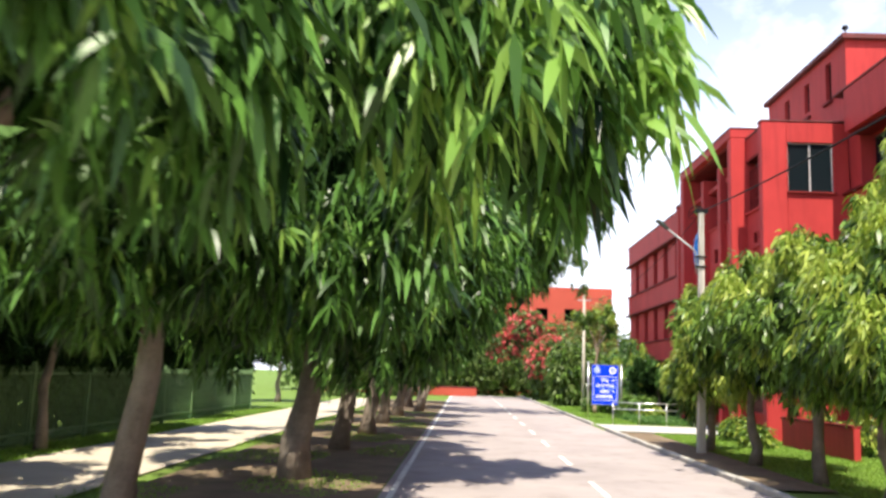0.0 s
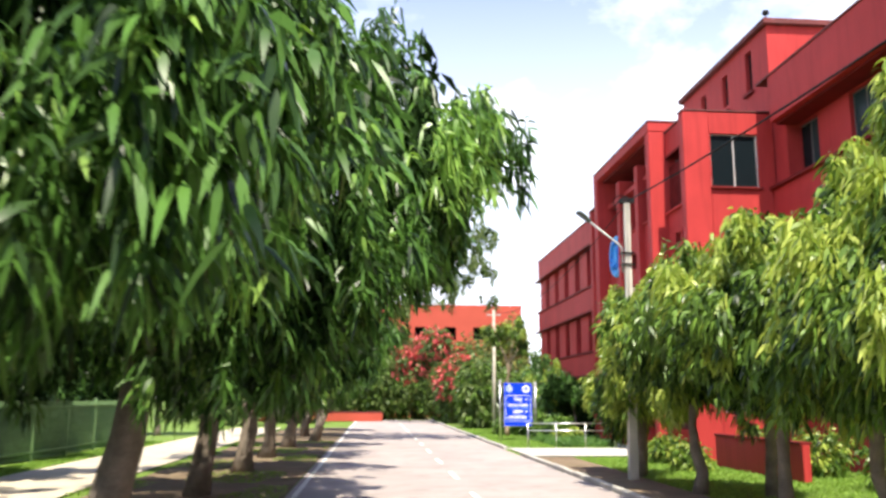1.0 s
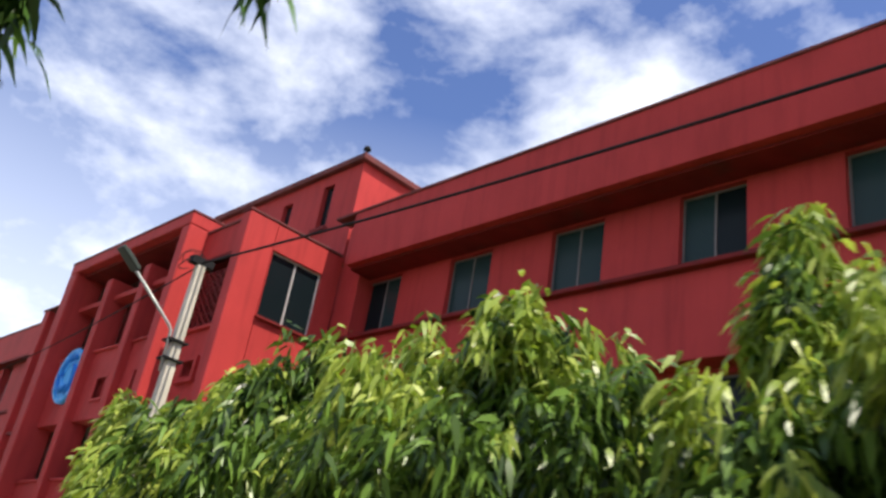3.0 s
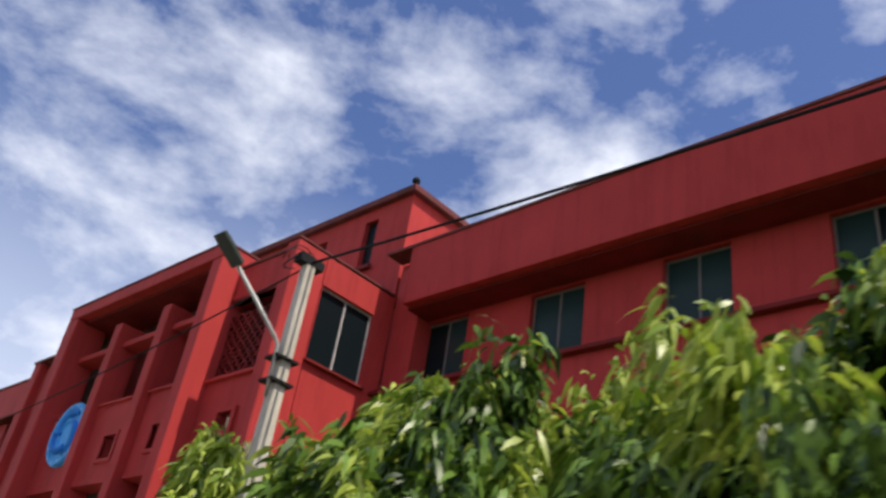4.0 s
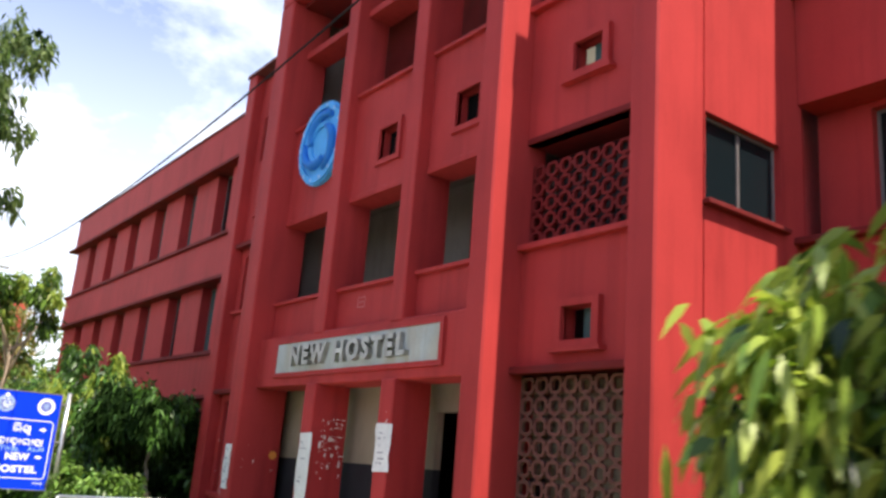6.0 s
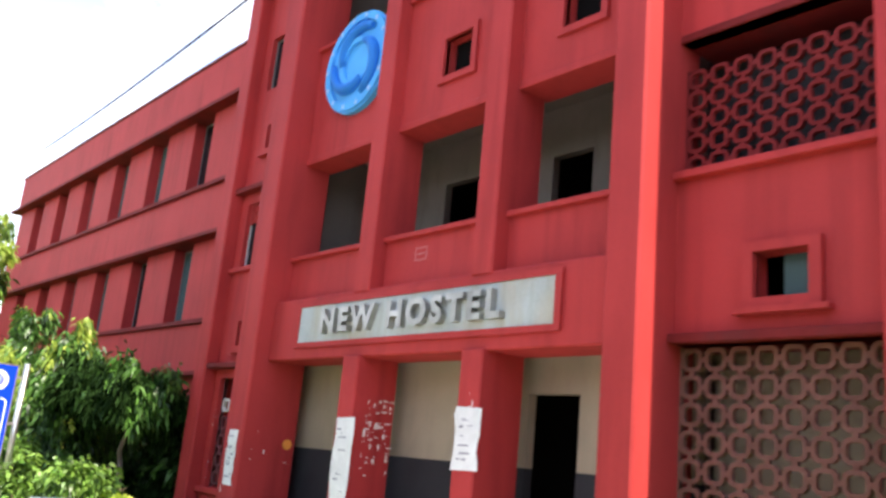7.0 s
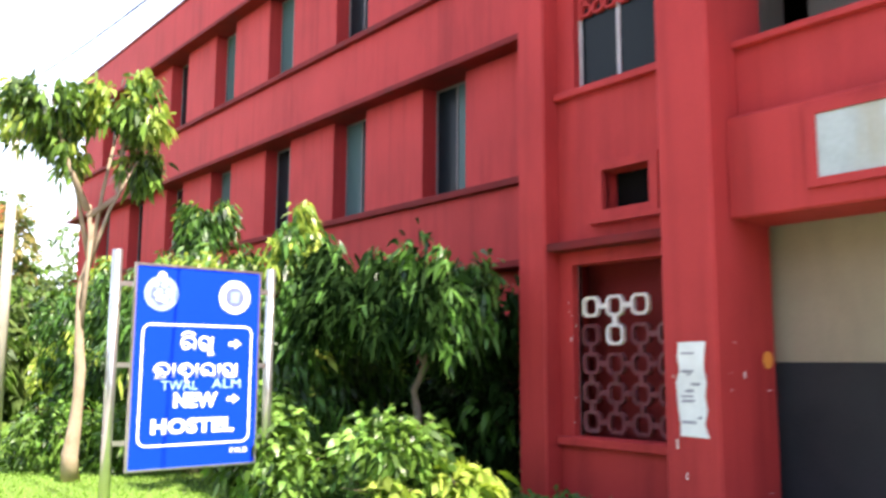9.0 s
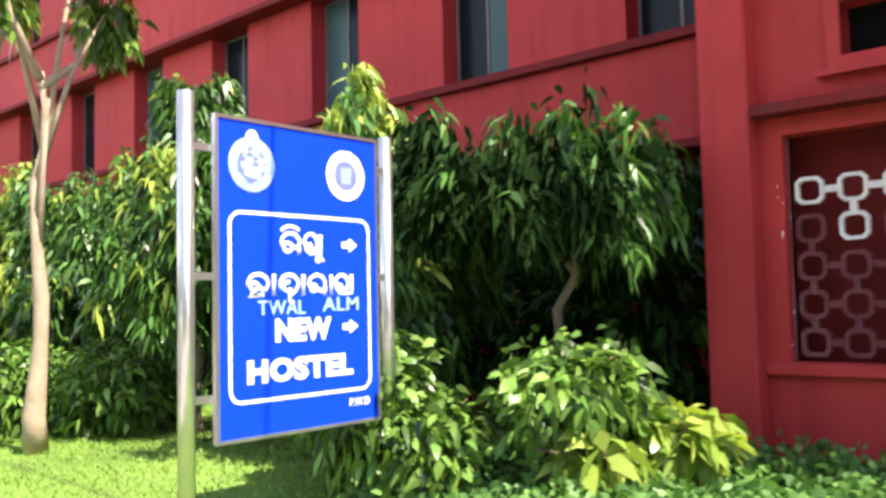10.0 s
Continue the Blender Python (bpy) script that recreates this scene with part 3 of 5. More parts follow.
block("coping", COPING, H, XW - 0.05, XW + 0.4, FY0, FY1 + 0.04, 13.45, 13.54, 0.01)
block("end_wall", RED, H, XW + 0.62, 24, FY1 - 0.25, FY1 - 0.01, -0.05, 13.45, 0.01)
# one black sheet in place of the wing's unlit rooms
block("wing_black_sheet", DARK, H, XW + 1.6, XW + 1.7, FY0 + 0.1, FY1 - 0.3, 0, 13.0, 0)
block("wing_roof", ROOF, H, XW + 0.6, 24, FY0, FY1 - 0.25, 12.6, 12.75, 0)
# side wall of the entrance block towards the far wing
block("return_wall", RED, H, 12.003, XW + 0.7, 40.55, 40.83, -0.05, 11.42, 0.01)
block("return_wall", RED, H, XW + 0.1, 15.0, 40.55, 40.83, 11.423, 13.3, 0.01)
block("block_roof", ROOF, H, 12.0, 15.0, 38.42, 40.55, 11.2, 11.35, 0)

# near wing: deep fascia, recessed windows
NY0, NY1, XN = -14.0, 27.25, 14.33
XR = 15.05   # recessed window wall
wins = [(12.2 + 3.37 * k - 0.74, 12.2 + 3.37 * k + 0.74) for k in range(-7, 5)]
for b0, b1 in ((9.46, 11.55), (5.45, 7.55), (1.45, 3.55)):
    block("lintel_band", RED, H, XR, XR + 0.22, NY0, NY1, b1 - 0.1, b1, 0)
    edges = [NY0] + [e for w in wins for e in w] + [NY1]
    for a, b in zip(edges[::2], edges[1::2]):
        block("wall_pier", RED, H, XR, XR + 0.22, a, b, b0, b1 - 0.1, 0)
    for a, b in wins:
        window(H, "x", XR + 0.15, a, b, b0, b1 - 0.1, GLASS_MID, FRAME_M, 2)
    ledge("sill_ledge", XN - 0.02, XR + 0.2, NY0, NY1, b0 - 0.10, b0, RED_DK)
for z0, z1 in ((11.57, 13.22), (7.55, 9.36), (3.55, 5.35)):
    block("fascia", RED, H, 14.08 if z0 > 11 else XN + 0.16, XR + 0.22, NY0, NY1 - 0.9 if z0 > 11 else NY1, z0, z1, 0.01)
# dark red here paints the shadow under the fascia
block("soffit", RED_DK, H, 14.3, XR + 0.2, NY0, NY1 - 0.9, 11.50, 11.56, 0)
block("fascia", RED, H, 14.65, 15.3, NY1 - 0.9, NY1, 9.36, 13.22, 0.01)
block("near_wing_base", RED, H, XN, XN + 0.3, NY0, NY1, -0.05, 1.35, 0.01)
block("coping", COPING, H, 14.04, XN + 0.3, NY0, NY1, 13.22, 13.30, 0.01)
# unlit rooms of this wing, painted as a single black sheet
block("near_black_sheet", DARK, H, XR + 1.3, XR + 1.4, NY0, NY1, 0, 13.0, 0)
block("near_roof", ROOF, H, XR + 0.22, 24, NY0, NY1, 12.6, 12.75, 0)
block("end_wall", RED, H, XN + 0.22, 24, NY0, NY0 + 0.25, 0, 13.2, 0)

# roof-top stair tower
bm = bmesh.new()
pierced(bm, "x", 14.68, 14.9, 27.4, 36.0, 12.2, 15.70, [(28.75, 29.3, 13.7, 15.3), (31.0, 31.55, 13.9, 15.2), (33.3, 33.85, 13.9, 15.2)])
part("tower_wall", bm, RED, H)
bm = bmesh.new()
pierced(bm, "y", 27.4, 27.62, 14.9, 20.0, 12.2, 15.70, [])
part("tower_wall", bm, RED, H)
for y0 in (28.75, 31.0, 33.3):
    block("tower_window", GLASS, H, 14.84, 14.87, y0, y0 + 0.55, 13.7, 15.3, 0)
    ledge("sill", 14.55, 14.72, y0 - 0.12, y0 + 0.67, 13.55, 13.68, RED_DK)
block("tower_roof", COPING, H, 14.5, 20.2, 27.2, 36.2, 15.70, 15.92, 0.02)
block("block_back", RED, H, 15.0, 20.0, 27.47, 40.84, 0, 12.2, 0)
bm = bmesh.new()
tube(bm, [(14.75, 27.5, 15.92), (14.75, 27.5, 16.15)], 0.035)
tube(bm, [(14.75, 27.5, 16.15), (14.75, 27.5, 16.2), (14.75, 27.5, 16.32)], [0.06, 0.13, 0.10], 10)
part("vent_pipe", bm, BLACK, H, "dark capped vent pipe on the roof")

# name panel with raised letters
sgn = thing("name_panel", "grey marble name panel with raised letters over the entrance", "sign", (XB, 34, 3.8))
sgn.matrix_world = Matrix.Identity(4)
block("panel", MARBLE, sgn, XB - 0.09, XB - 0.055, 31.30, 36.87, 3.48, 4.07, 0.004)
bm = bmesh.new()
pierced(bm, "x", XB - 0.11, XB - 0.05, 31.20, 36.97, 3.40, 4.15, [(31.30, 36.87, 3.48, 4.07)])
part("panel_frame", bm, RED, sgn)
L = lettering("letters", "NEW HOSTEL", 0.50, Matrix.Translation((XB - 0.13, 34.11, 3.765)) @ FACE_X, LETTER, sgn, 0.06, 0.02, "CENTER", 1.3)
span = [v.co.y for v in L.data.vertices]
k = 4.0 / (max(span) - min(span))
mid = (max(span) + min(span)) / 2
L.data.transform(Matrix.Translation((0, 34.11, 0)) @ Matrix.Diagonal((1, k, 1, 1)) @ Matrix.Translation((0, -mid, 0)))
single_letters(L, sgn)

# round blue emblem
em = thing("wall_emblem", "round sky-blue moulded emblem fixed to the red wall", "emblem")
bm = bmesh.new()
disc(bm, (XV - 0.10, 36.40, 8.45), 0.95, 0.12, "x", 48)
part("disc", bm, EMBLEM, em)
bm = bmesh.new()
disc(bm, (XV - 0.15, 36.40, 8.45), 0.91, 0.06, "x", 48, 0.78)
disc(bm, (XV - 0.15, 36.40, 8.45), 0.46, 0.06, "x", 40, 0.36)
part("rim", bm, EMBLEM, em)
bm = bmesh.new()
for s in (0, 1, 2):
    pts = []
    for i in range(9):
        a = s * 2.09 + i * 0.28
        r = 0.40 + 0.30 * i / 8
        pts.append((XV - 0.13, 36.40 + r * math.cos(a), 8.45 + r * math.sin(a)))
    tube(bm, pts, [0.06 + 0.05 * math.sin(i * 0.39) for i in range(9)], 8)
part("swirl", bm, EMBLEM_DK, em)
for k in range(14):
    bm = bmesh.new()
    a = k * 0.449
    box(bm, XV - 0.168, XV - 0.148, 36.40 + 0.845 * math.cos(a) - 0.03, 36.40 + 0.845 * math.cos(a) + 0.03, 8.45 + 0.845 * math.sin(a) - 0.035, 8.45 + 0.845 * math.sin(a) + 0.035)
    part("rim_mark", bm, SIGN_PALE, em)

# posters and paint marks
random.seed(11)


def poster(y0, y1, z0, z1, x, label):
    bm = bmesh.new()
    n = 7
    a = [(y0 + random.uniform(-.02, .03), z0 + (z1 - z0) * i / n) for i in range(n + 1)]
    b = [(y1 + random.uniform(-.03, .02), z0 + (z1 - z0) * i / n + random.uniform(-.02, .02)) for i in range(n + 1)]
    va = [bm.verts.new((x, *p)) for p in a]
    vb = [bm.verts.new((x, *p)) for p in b]
    for i in range(n):
        bm.faces.new([va[i], va[i + 1], vb[i + 1], vb[i]])
    g = bmesh.ops.extrude_face_region(bm, geom=bm.faces[:])
    bmesh.ops.translate(bm, vec=(-0.004, 0, 0), verts=[v for v in g["geom"] if isinstance(v, bmesh.types.BMVert)])
    p = part("poster", bm, PAPER, None)
    tagged(p, label, "poster", "posters on the columns")
    for k in range(9):
        h = z0 + (z1 - z0) * random.uniform(0.08, 0.88)
        a = random.uniform(y0 + 0.05, y1 - 0.15)
        t = bmesh.new()
        box(t, x - 0.007, x - 0.0045, a, min(y1 - 0.05, a + random.uniform(0.04, 0.2)), h, h + random.uniform(0.008, 0.03))
        part("print_bar", t, INK, p)


poster(34.96, 35.42, 0.75, 2.33, XB - 0.124, "tall torn white paper notice pasted on column")
poster(32.36, 32.82, 1.75, 2.50, XB - 0.124, "white paper notice with torn edges on column")
poster(37.93, 38.25, 1.12, 2.03, XP - 0.004, "narrow white paper notice on entrance pier")
marks = thing("paint_marks", "chipped whitewash scrawls on the red columns", "wall marks")
for j in range(70):
    bm = bmesh.new()
    yy, zz = (34.915, random.uniform(1.5, 2.6)) if j < 64 else (37.795, random.uniform(0.4, 2.6))
    xx = random.uniform(11.25, 11.75) if j < 64 else random.uniform(11.0, 11.8)
    s = random.uniform(0.006, 0.022) * (1 if j < 64 else 0.6)
    lie = random.random() < 0.5
    box(bm, xx, xx + s * random.uniform(1.5, 6 if lie else 2), yy - 0.0025, yy + 0.002, zz, zz + s * random.uniform(.5, 1 if lie else 6))
    part("chip", bm, CHIP, marks)
bm = bmesh.new()
disc(bm, (11.78, 37.792, 1.86), 0.09, 0.006, "y", 14)
part("orange_mark", bm, ORANGE, marks)
for j in range(26):
    bm = bmesh.new()
    yy, zz = random.choice(((40.2, 1.0), (38.2, 0.3), (32.5, 1.0)))
    xx = XF - 0.002 if yy > 39.5 else XP - 0.003
    if yy < 34:
        xx = XB - 0.123
    yy, zz = yy + random.uniform(-.08, .1), zz + random.uniform(0, 1.9)
    if xx == XP - 0.003 and not 37.82 < yy < 38.38:
        yy = 38.1
    s = random.uniform(0.006, 0.018)
    box(bm, xx, xx + 0.003, yy, yy + s, zz, zz + s * random.uniform(1, 7))
    part("chip", bm, CHIP, marks)

for y0, y1, z0, z1 in ((34.08, 34.34, 4.82, 4.835), (34.08, 34.34, 4.64, 4.655), (34.08, 34.095, 4.66, 4.81), (34.325, 34.34, 4.66, 4.81), (34.13, 34.28, 4.73, 4.75)):
    bm = bmesh.new()
    box(bm, XV - 0.003, XV + 0.002, y0, y1, z0, z1)
    part("chalk_line", bm, CHALK, marks)

# far red building at the end of the road
FB = thing("distant_building", "distant orange-red building beyond the trees", "building")
bm = bmesh.new()
pierced(bm, "y", 98.0, 98.3, -14, 17.5, 0, 12.9, [(-12 + 3.4 * i, -10.6 + 3.4 * i, z, z + 1.5) for i in range(9) for z in (1.3, 5.0, 8.8)])
part("wall", bm, RED_FAR, FB)
block("side_wall", RED_FAR, FB, 17.2, 17.5, 98.3, 112, 0, 12.9, 0)
block("roof", ROOF, FB, -14, 17.2, 98.3, 112, 12.4, 12.6, 0)
# black sheet standing for darkness inside the windows
block("window_dark", DARK, FB, -13.8, 17.0, 99.2, 99.3, 0.3, 12.3, 0)
for z in (3.9, 7.7):
    block("ledge", RED_DK, FB, -14, 17.5, 97.7, 98.0, z, z + 0.15, 0.01)
lw = thing("low_wall", "low pinkish red compound wall at the road end", "wall")
block("wall", RED_FAR, lw, -14, 1.2, 78.0, 78.25, 0, 0.8, 0.02)
block("coping", COPING, lw, -14, 1.2, 77.95, 78.3, 0.8, 0.88, 0.01)
lw = thing("low_wall", "low red plinth wall before the near wing", "wall")
block("wall", RED, lw, 11.0, 11.2, 19.5, 25.0, 0, 0.92, 0.02)
block("coping", RED_DK, lw, 10.95, 11.25, 19.5, 25.0, 0.92, 0.99, 0.01)

# ---- blue direction sign ----
S = thing("direction_sign", "blue reflective direction sign on two steel posts", "sign")
SY = 42.22
block("board", SIGN_BLUE, S, 7.0, 8.42, SY - 0.012, SY + 0.012, 0.70, 2.83, 0.003)
bm = bmesh.new()
pierced(bm, "y", SY - 0.022, SY + 0.02, 6.975, 8.445, 0.675, 2.855, [(7.0, 8.42, 0.70, 2.83)])
part("board_frame", bm, STEEL, S)
for x, z in ((6.80, 2.98), (8.60, 2.90)):
    bm = bmesh.new()
    tube(bm, [(x, SY + 0.05, -0.05), (x, SY + 0.05, z)], 0.055, 14)
    post = part("post", bm, STEEL, S)
    for zz in (0.95, 1.75, 2.6):
        b = bmesh.new()
        a0, a1 = (x, 7.0) if x < 7.5 else (8.42, x)
        box(b, a0, a1, SY + 0.02, SY + 0.05, zz, zz + 0.05)
        part("bracket", b, STEEL, post)


def on_board(x, z, d=0.014):
    return Matrix.Translation((x, SY - d, z)) @ FACE_Y


# white rounded outline
bm = bmesh.new()
X0, X1, Z0, Z1, R, W = 7.075, 8.355, 0.92, 2.22, 0.10, 0.024
outer, inner = [], []
for cx, cz, a0 in ((X1 - R, Z1 - R, 0), (X0 + R, Z1 - R, 90), (X0 + R, Z0 + R, 180), (X1 - R, Z0 + R, 270)):
    for i in range(7):
        a = radians(a0 + 15 * i)
        outer.append(bm.verts.new((cx + R * math.cos(a), SY - 0.0145, cz + R * math.sin(a))))
        inner.append(bm.verts.new((cx + (R - W) * math.cos(a), SY - 0.0145, cz + (R - W) * math.sin(a))))
for i in range(len(outer)):
    j = (i + 1) % len(outer)
    bm.faces.new([outer[i], outer[j], inner[j], inner[i]])
part("border_line", bm, SIGN_WHITE, S)


def board_text(name, text, x0, x1, z, h, material, bold=0.0):
    """A word stretched to reach from x0 to x1, h high, about z."""
    ob = lettering(name, text, 0.25, on_board(0, 0), material, S, 0.001, bold, "CENTER", 1.06)
    co = np.array([v.co for v in ob.data.vertices])
    lo, hi = co.min(axis=0), co.max(axis=0)
    sx, sz = (x1 - x0) / (hi[0] - lo[0]), h / (hi[2] - lo[2])
    ob.data.transform(Matrix.Translation((x0 - lo[0] * sx, 0, z - (lo[2] + hi[2]) / 2 * sz)) @ Matrix.Diagonal((sx, 1, sz, 1)))
    return ob


board_text("lettering", "NEW", 7.455, 7.96, 1.40, 0.165, SIGN_WHITE, 0.013)
board_text("lettering", "HOSTEL", 7.22, 8.165, 1.128, 0.165, SIGN_WHITE, 0.013)
board_text("lettering", "P.W.D", 8.13, 8.33, 0.838, 0.06, SIGN_WHITE, 0.006)
board_text("scrawl", "TWAL", 7.31, 7.72, 1.56, 0.10, SIGN_PALE, 0.002)
board_text("scrawl", "ALM", 7.88, 8.23, 1.575, 0.10, SIGN_PALE, 0.002)
for zc in (2.015, 1.405):
    bm = bmesh.new()
    pts = [(8.07, -.024), (8.14, -.024), (8.14, -.055), (8.225, 0), (8.14, .055), (8.14, .024), (8.07, .024)]
    bm.faces.new([bm.verts.new((px, SY - 0.0145, zc + pz)) for px, pz in pts])
    part("arrow", bm, SIGN_WHITE, S)


def arc(cx, cz, rx, rz, a0, a1, n=10):
    return [(cx + rx * math.cos(radians(a0 + (a1 - a0) * i / n)), cz + rz * math.sin(radians(a0 + (a1 - a0) * i / n))) for i in range(n + 1)]


# two lines of round regional script: each letter is a few strokes in a unit square
NA = [arc(.5, .52, .42, .42, 205, -25), [(.88, .36), (.9, 0)], arc(.36, .3, .2, .2, 0, 360), [(.55, .3), (.88, .3)]]
I_SIGN = [arc(.5, .95, .42, .3, 170, 20)]
YA = [arc(.42, .55, .36, .4, 215, -20), arc(.3, .3, .17, .17, 0, 360), [(.78, .42), (.62, .05), (.3, .02)], [(.62, .1), (.98, .1), (.98, .95)]]
U_SIGN = [[(.95, .1), (.97, -.2), (1.18, -.3)], arc(.86, -.22, .12, .1, 0, 300)]
CHHA = [arc(.5, .55, .42, .4, 200, -60), arc(.33, .42, .16, .17, 0, 360), [(.34, .25), (.12, .02), (.72, .04)], [(.72, .2), (.55, .42)]]
AA_SIGN = [[(.5, .98), (.5, 0)]]
TRA = [arc(.5, .52, .42, .42, 215, -50), arc(.42, .42, .19, .2, 60, 330), [(.78, .2), (.5, .02), (.5, -.2), (.72, -.34)]]
BA = [arc(.45, .52, .40, .42, 200, -10), [(.84, .45), (.84, 0)], [(.84, .12), (.34, .34)], arc(.28, .34, .15, .15, 0, 360)]
SA = [arc(.4, .55, .34, .4, 205, -15), [(.74, .45), (.5, .08), (.2, .1)], arc(.26, .36, .15, .15, 0, 360), [(.5, .08), (.95, .08), (.95, 1.0)]]


def glyph(strokes, x, z, w, h):
    b = bmesh.new()
    for pts in strokes:
        tube(b, [(x + px * w, SY - 0.0135, z + pz * h) for px, pz in pts], 0.0155, 6)
    bmesh.ops.scale(b, vec=(1, 0.12, 1), space=Matrix.Translation((0, -(SY - 0.0135), 0)), verts=b.verts)
    part("script_letter", b, SIGN_WHITE, S)


for strokes, x, w in ((NA + I_SIGN, 7.50, .19), (YA + U_SIGN, 7.71, .16)):
    glyph(strokes, x, 1.935, w, 0.155)
for strokes, x, w in ((CHHA, 7.215, .20), (AA_SIGN, 7.415, .06), (TRA, 7.485, .19), (AA_SIGN, 7.675, .06), (BA, 7.745, .19), (AA_SIGN, 7.935, .06), (SA, 7.995, .18)):
    glyph(strokes, x, 1.64, w, 0.155)
for sx, sm, cm in ((7.27, SEAL_GREY, SEAL_BLUE), (8.12, SIGN_WHITE, SEAL_BLUE)):
    bm = bmesh.new()
    disc(bm, (sx, SY - 0.0155, 2.54), 0.19, 0.003, "y", 36)
    seal = part("seal", bm, sm, S, "round printed seal")
    b = bmesh.new()
    disc(b, (sx, SY - 0.0175, 2.54), 0.115, 0.002, "y", 30, 0.0 if sm is SIGN_WHITE else 0.095)
    part("seal_ring", b, cm, seal)
    b = bmesh.new()
    if sm is SEAL_GREY:
        disc(b, (sx, SY - 0.0175, 2.73), 0.05, 0.002, "y", 12)
        part("seal_crest", b, SIGN_WHITE, seal)
        for k in range(16):
            b = bmesh.new()
            a, rr = k * 2.4, 0.03 + 0.006 * k
            fx, fz = sx + rr * math.cos(a), 2.54 + rr * math.sin(a)
            box(b, fx - 0.024, fx + 0.024, SY - 0.0185, SY - 0.0176, fz - 0.012, fz + 0.014)
            part("seal_figure", b, SIGN_WHITE if k % 3 else SEAL_BLUE, seal)
    else:
        box(b, sx - 0.05, sx + 0.05, SY - 0.0195, SY - 0.0176, 2.48, 2.60)
        part("seal_figure", b, SEAL_GREY, seal)

# ---- lamp pole, far pole, cables ----
LP = thing("street_lamp", "weathered square concrete pole with LED street lamp", "street lamp")
bm = bmesh.new()
px, py = 6.99, 20.18
lo, hi = 0.115, 0.07
vs = [bm.verts.new((px - 0.06 + sx * lo, py + sy * lo, -0.1)) for sx, sy in ((-1, -1), (1, -1), (1, 1), (-1, 1))]
ws = [bm.verts.new((px + sx * hi, py + sy * hi, 7.15)) for sx, sy in ((-1, -1), (1, -1), (1, 1), (-1, 1))]
for i in range(4):
    bm.faces.new([vs[i], vs[(i + 1) % 4], ws[(i + 1) % 4], ws[i]])
bm.faces.new(vs)
bm.faces.new(ws)
bevel(bm, 0.015)
part("pole", bm, CONC, LP)
bm = bmesh.new()
tube(bm, [(6.82, 20.12, 5.25), (6.80, 20.12, 5.9), (6.74, 20.13, 5.98), (5.95, 20.13, 6.60)], 0.026, 10)
arm = part("lamp_arm", bm, GREY_PIPE, LP)
bm = bmesh.new()
box(bm, -0.24, 0.20, -0.11, 0.11, -0.03, 0.04)
box(bm, -0.18, 0.08, -0.08, 0.08, 0.04, 0.07)
bevel(bm, 0.02)
bmesh.ops.transform(bm, matrix=Matrix.Translation((5.83, 20.13, 6.69)) @ Matrix.Rotation(radians(36), 4, "Y"), verts=bm.verts)
part("lamp_head", bm, LAMPM, LP, "dark flat LED lamp head")
for z in (5.45, 5.75):
    bm = bmesh.new()
    box(bm, 6.79, 7.12, 20.05, 20.31, z, z + 0.035)
    part("clamp", bm, BLACK, LP)
bm = bmesh.new()
box(bm, 6.80, 7.18, 20.10, 20.26, 7.10, 7.22)
for k in range(4):
    tube(bm, [(6.85 + 0.22 * math.cos(a + k), 20.15 + 0.1 * k * 0.3, 7.12 + 0.2 * math.sin(a + k * 2)) for a in (0, .7, 1.4, 2.1, 2.8, 3.5)], 0.008, 5)
part("cable_tangle", bm, BLACK, LP)
FP = thing("utility_pole", "slender grey concrete utility pole", "pole")
bm = bmesh.new()
tube(bm, [(7.86, 52.0, -0.1), (7.86, 52.0, 7.6)], [0.13, 0.08], 10)
part("pole", bm, CONC, FP)
block("cross_arm", GREY_PIPE, FP, 7.4, 8.3, 51.95, 52.05, 7.2, 7.28, 0.01)


def cable(a, b, sag, r, label):
    bm = bmesh.new()
    a, b = Vector(a), Vector(b)
    tube(bm, [a.lerp(b, t / 20) - Vector((0, 0, sag * 4 * t / 20 * (1 - t / 20))) for t in range(21)], r, 6)
    tagged(part("overhead_cable", bm, BLACK, None), label, "cable")


cable((6.99, 20.18, 7.15), (7.1, -10.0, 7.0), 0.5, 0.02, "thick black overhead cable from the lamp pole")
cable((6.99, 20.18, 7.12), (7.86, 52.0, 7.45), 0.97, 0.014, "thin black overhead cable to the far pole")
up = thing("utility_pole", "grey concrete pole carrying the overhead cable", "pole")
bm = bmesh.new()
tube(bm, [(7.1, -10, -0.1), (7.1, -10, 7.4)], [0.13, 0.09], 10)
part("pole", bm, CONC, up)

# pipe railing at the entrance
RL = thing("pipe_railing", "low galvanised pipe railing beside the entrance paving", "railing")
for z in (1.02, 0.72):
    bm = bmesh.new()
    tube(bm, [(6.9, 34.9, z), (10.6, 34.9, z)], 0.026, 8)
    part("rail", bm, STEEL, RL)
for x in (6.9, 8.1, 9.35, 10.6):
    bm = bmesh.new()
    tube(bm, [(x, 34.9, -0.05), (x, 34.9, 1.02)], 0.03, 8)
    part("post", bm, STEEL, RL)

# green fence beyond the footpath
FE = thing("fence", "pale green metal picket fence beyond the footpath", "fence")
pk = bmesh.new()
box(pk, -0.012, 0.012, -0.02, 0.02, 0.12, 1.9)
pk_me = bpy.data.meshes.new("picket")
pk.to_mesh(pk_me)
pk.free()
pk_me.materials.append(GREEN_MTL)
for i in range(230):
    o = new("picket", pk_me)
    o.parent = FE
    o.location = (-10.2, 6 + i * 0.13, 0)
for z in (0.3, 1.7):
    block("rail", GREEN_MTL, FE, -10.23, -10.17, 6, 36, z, z + 0.05, 0)
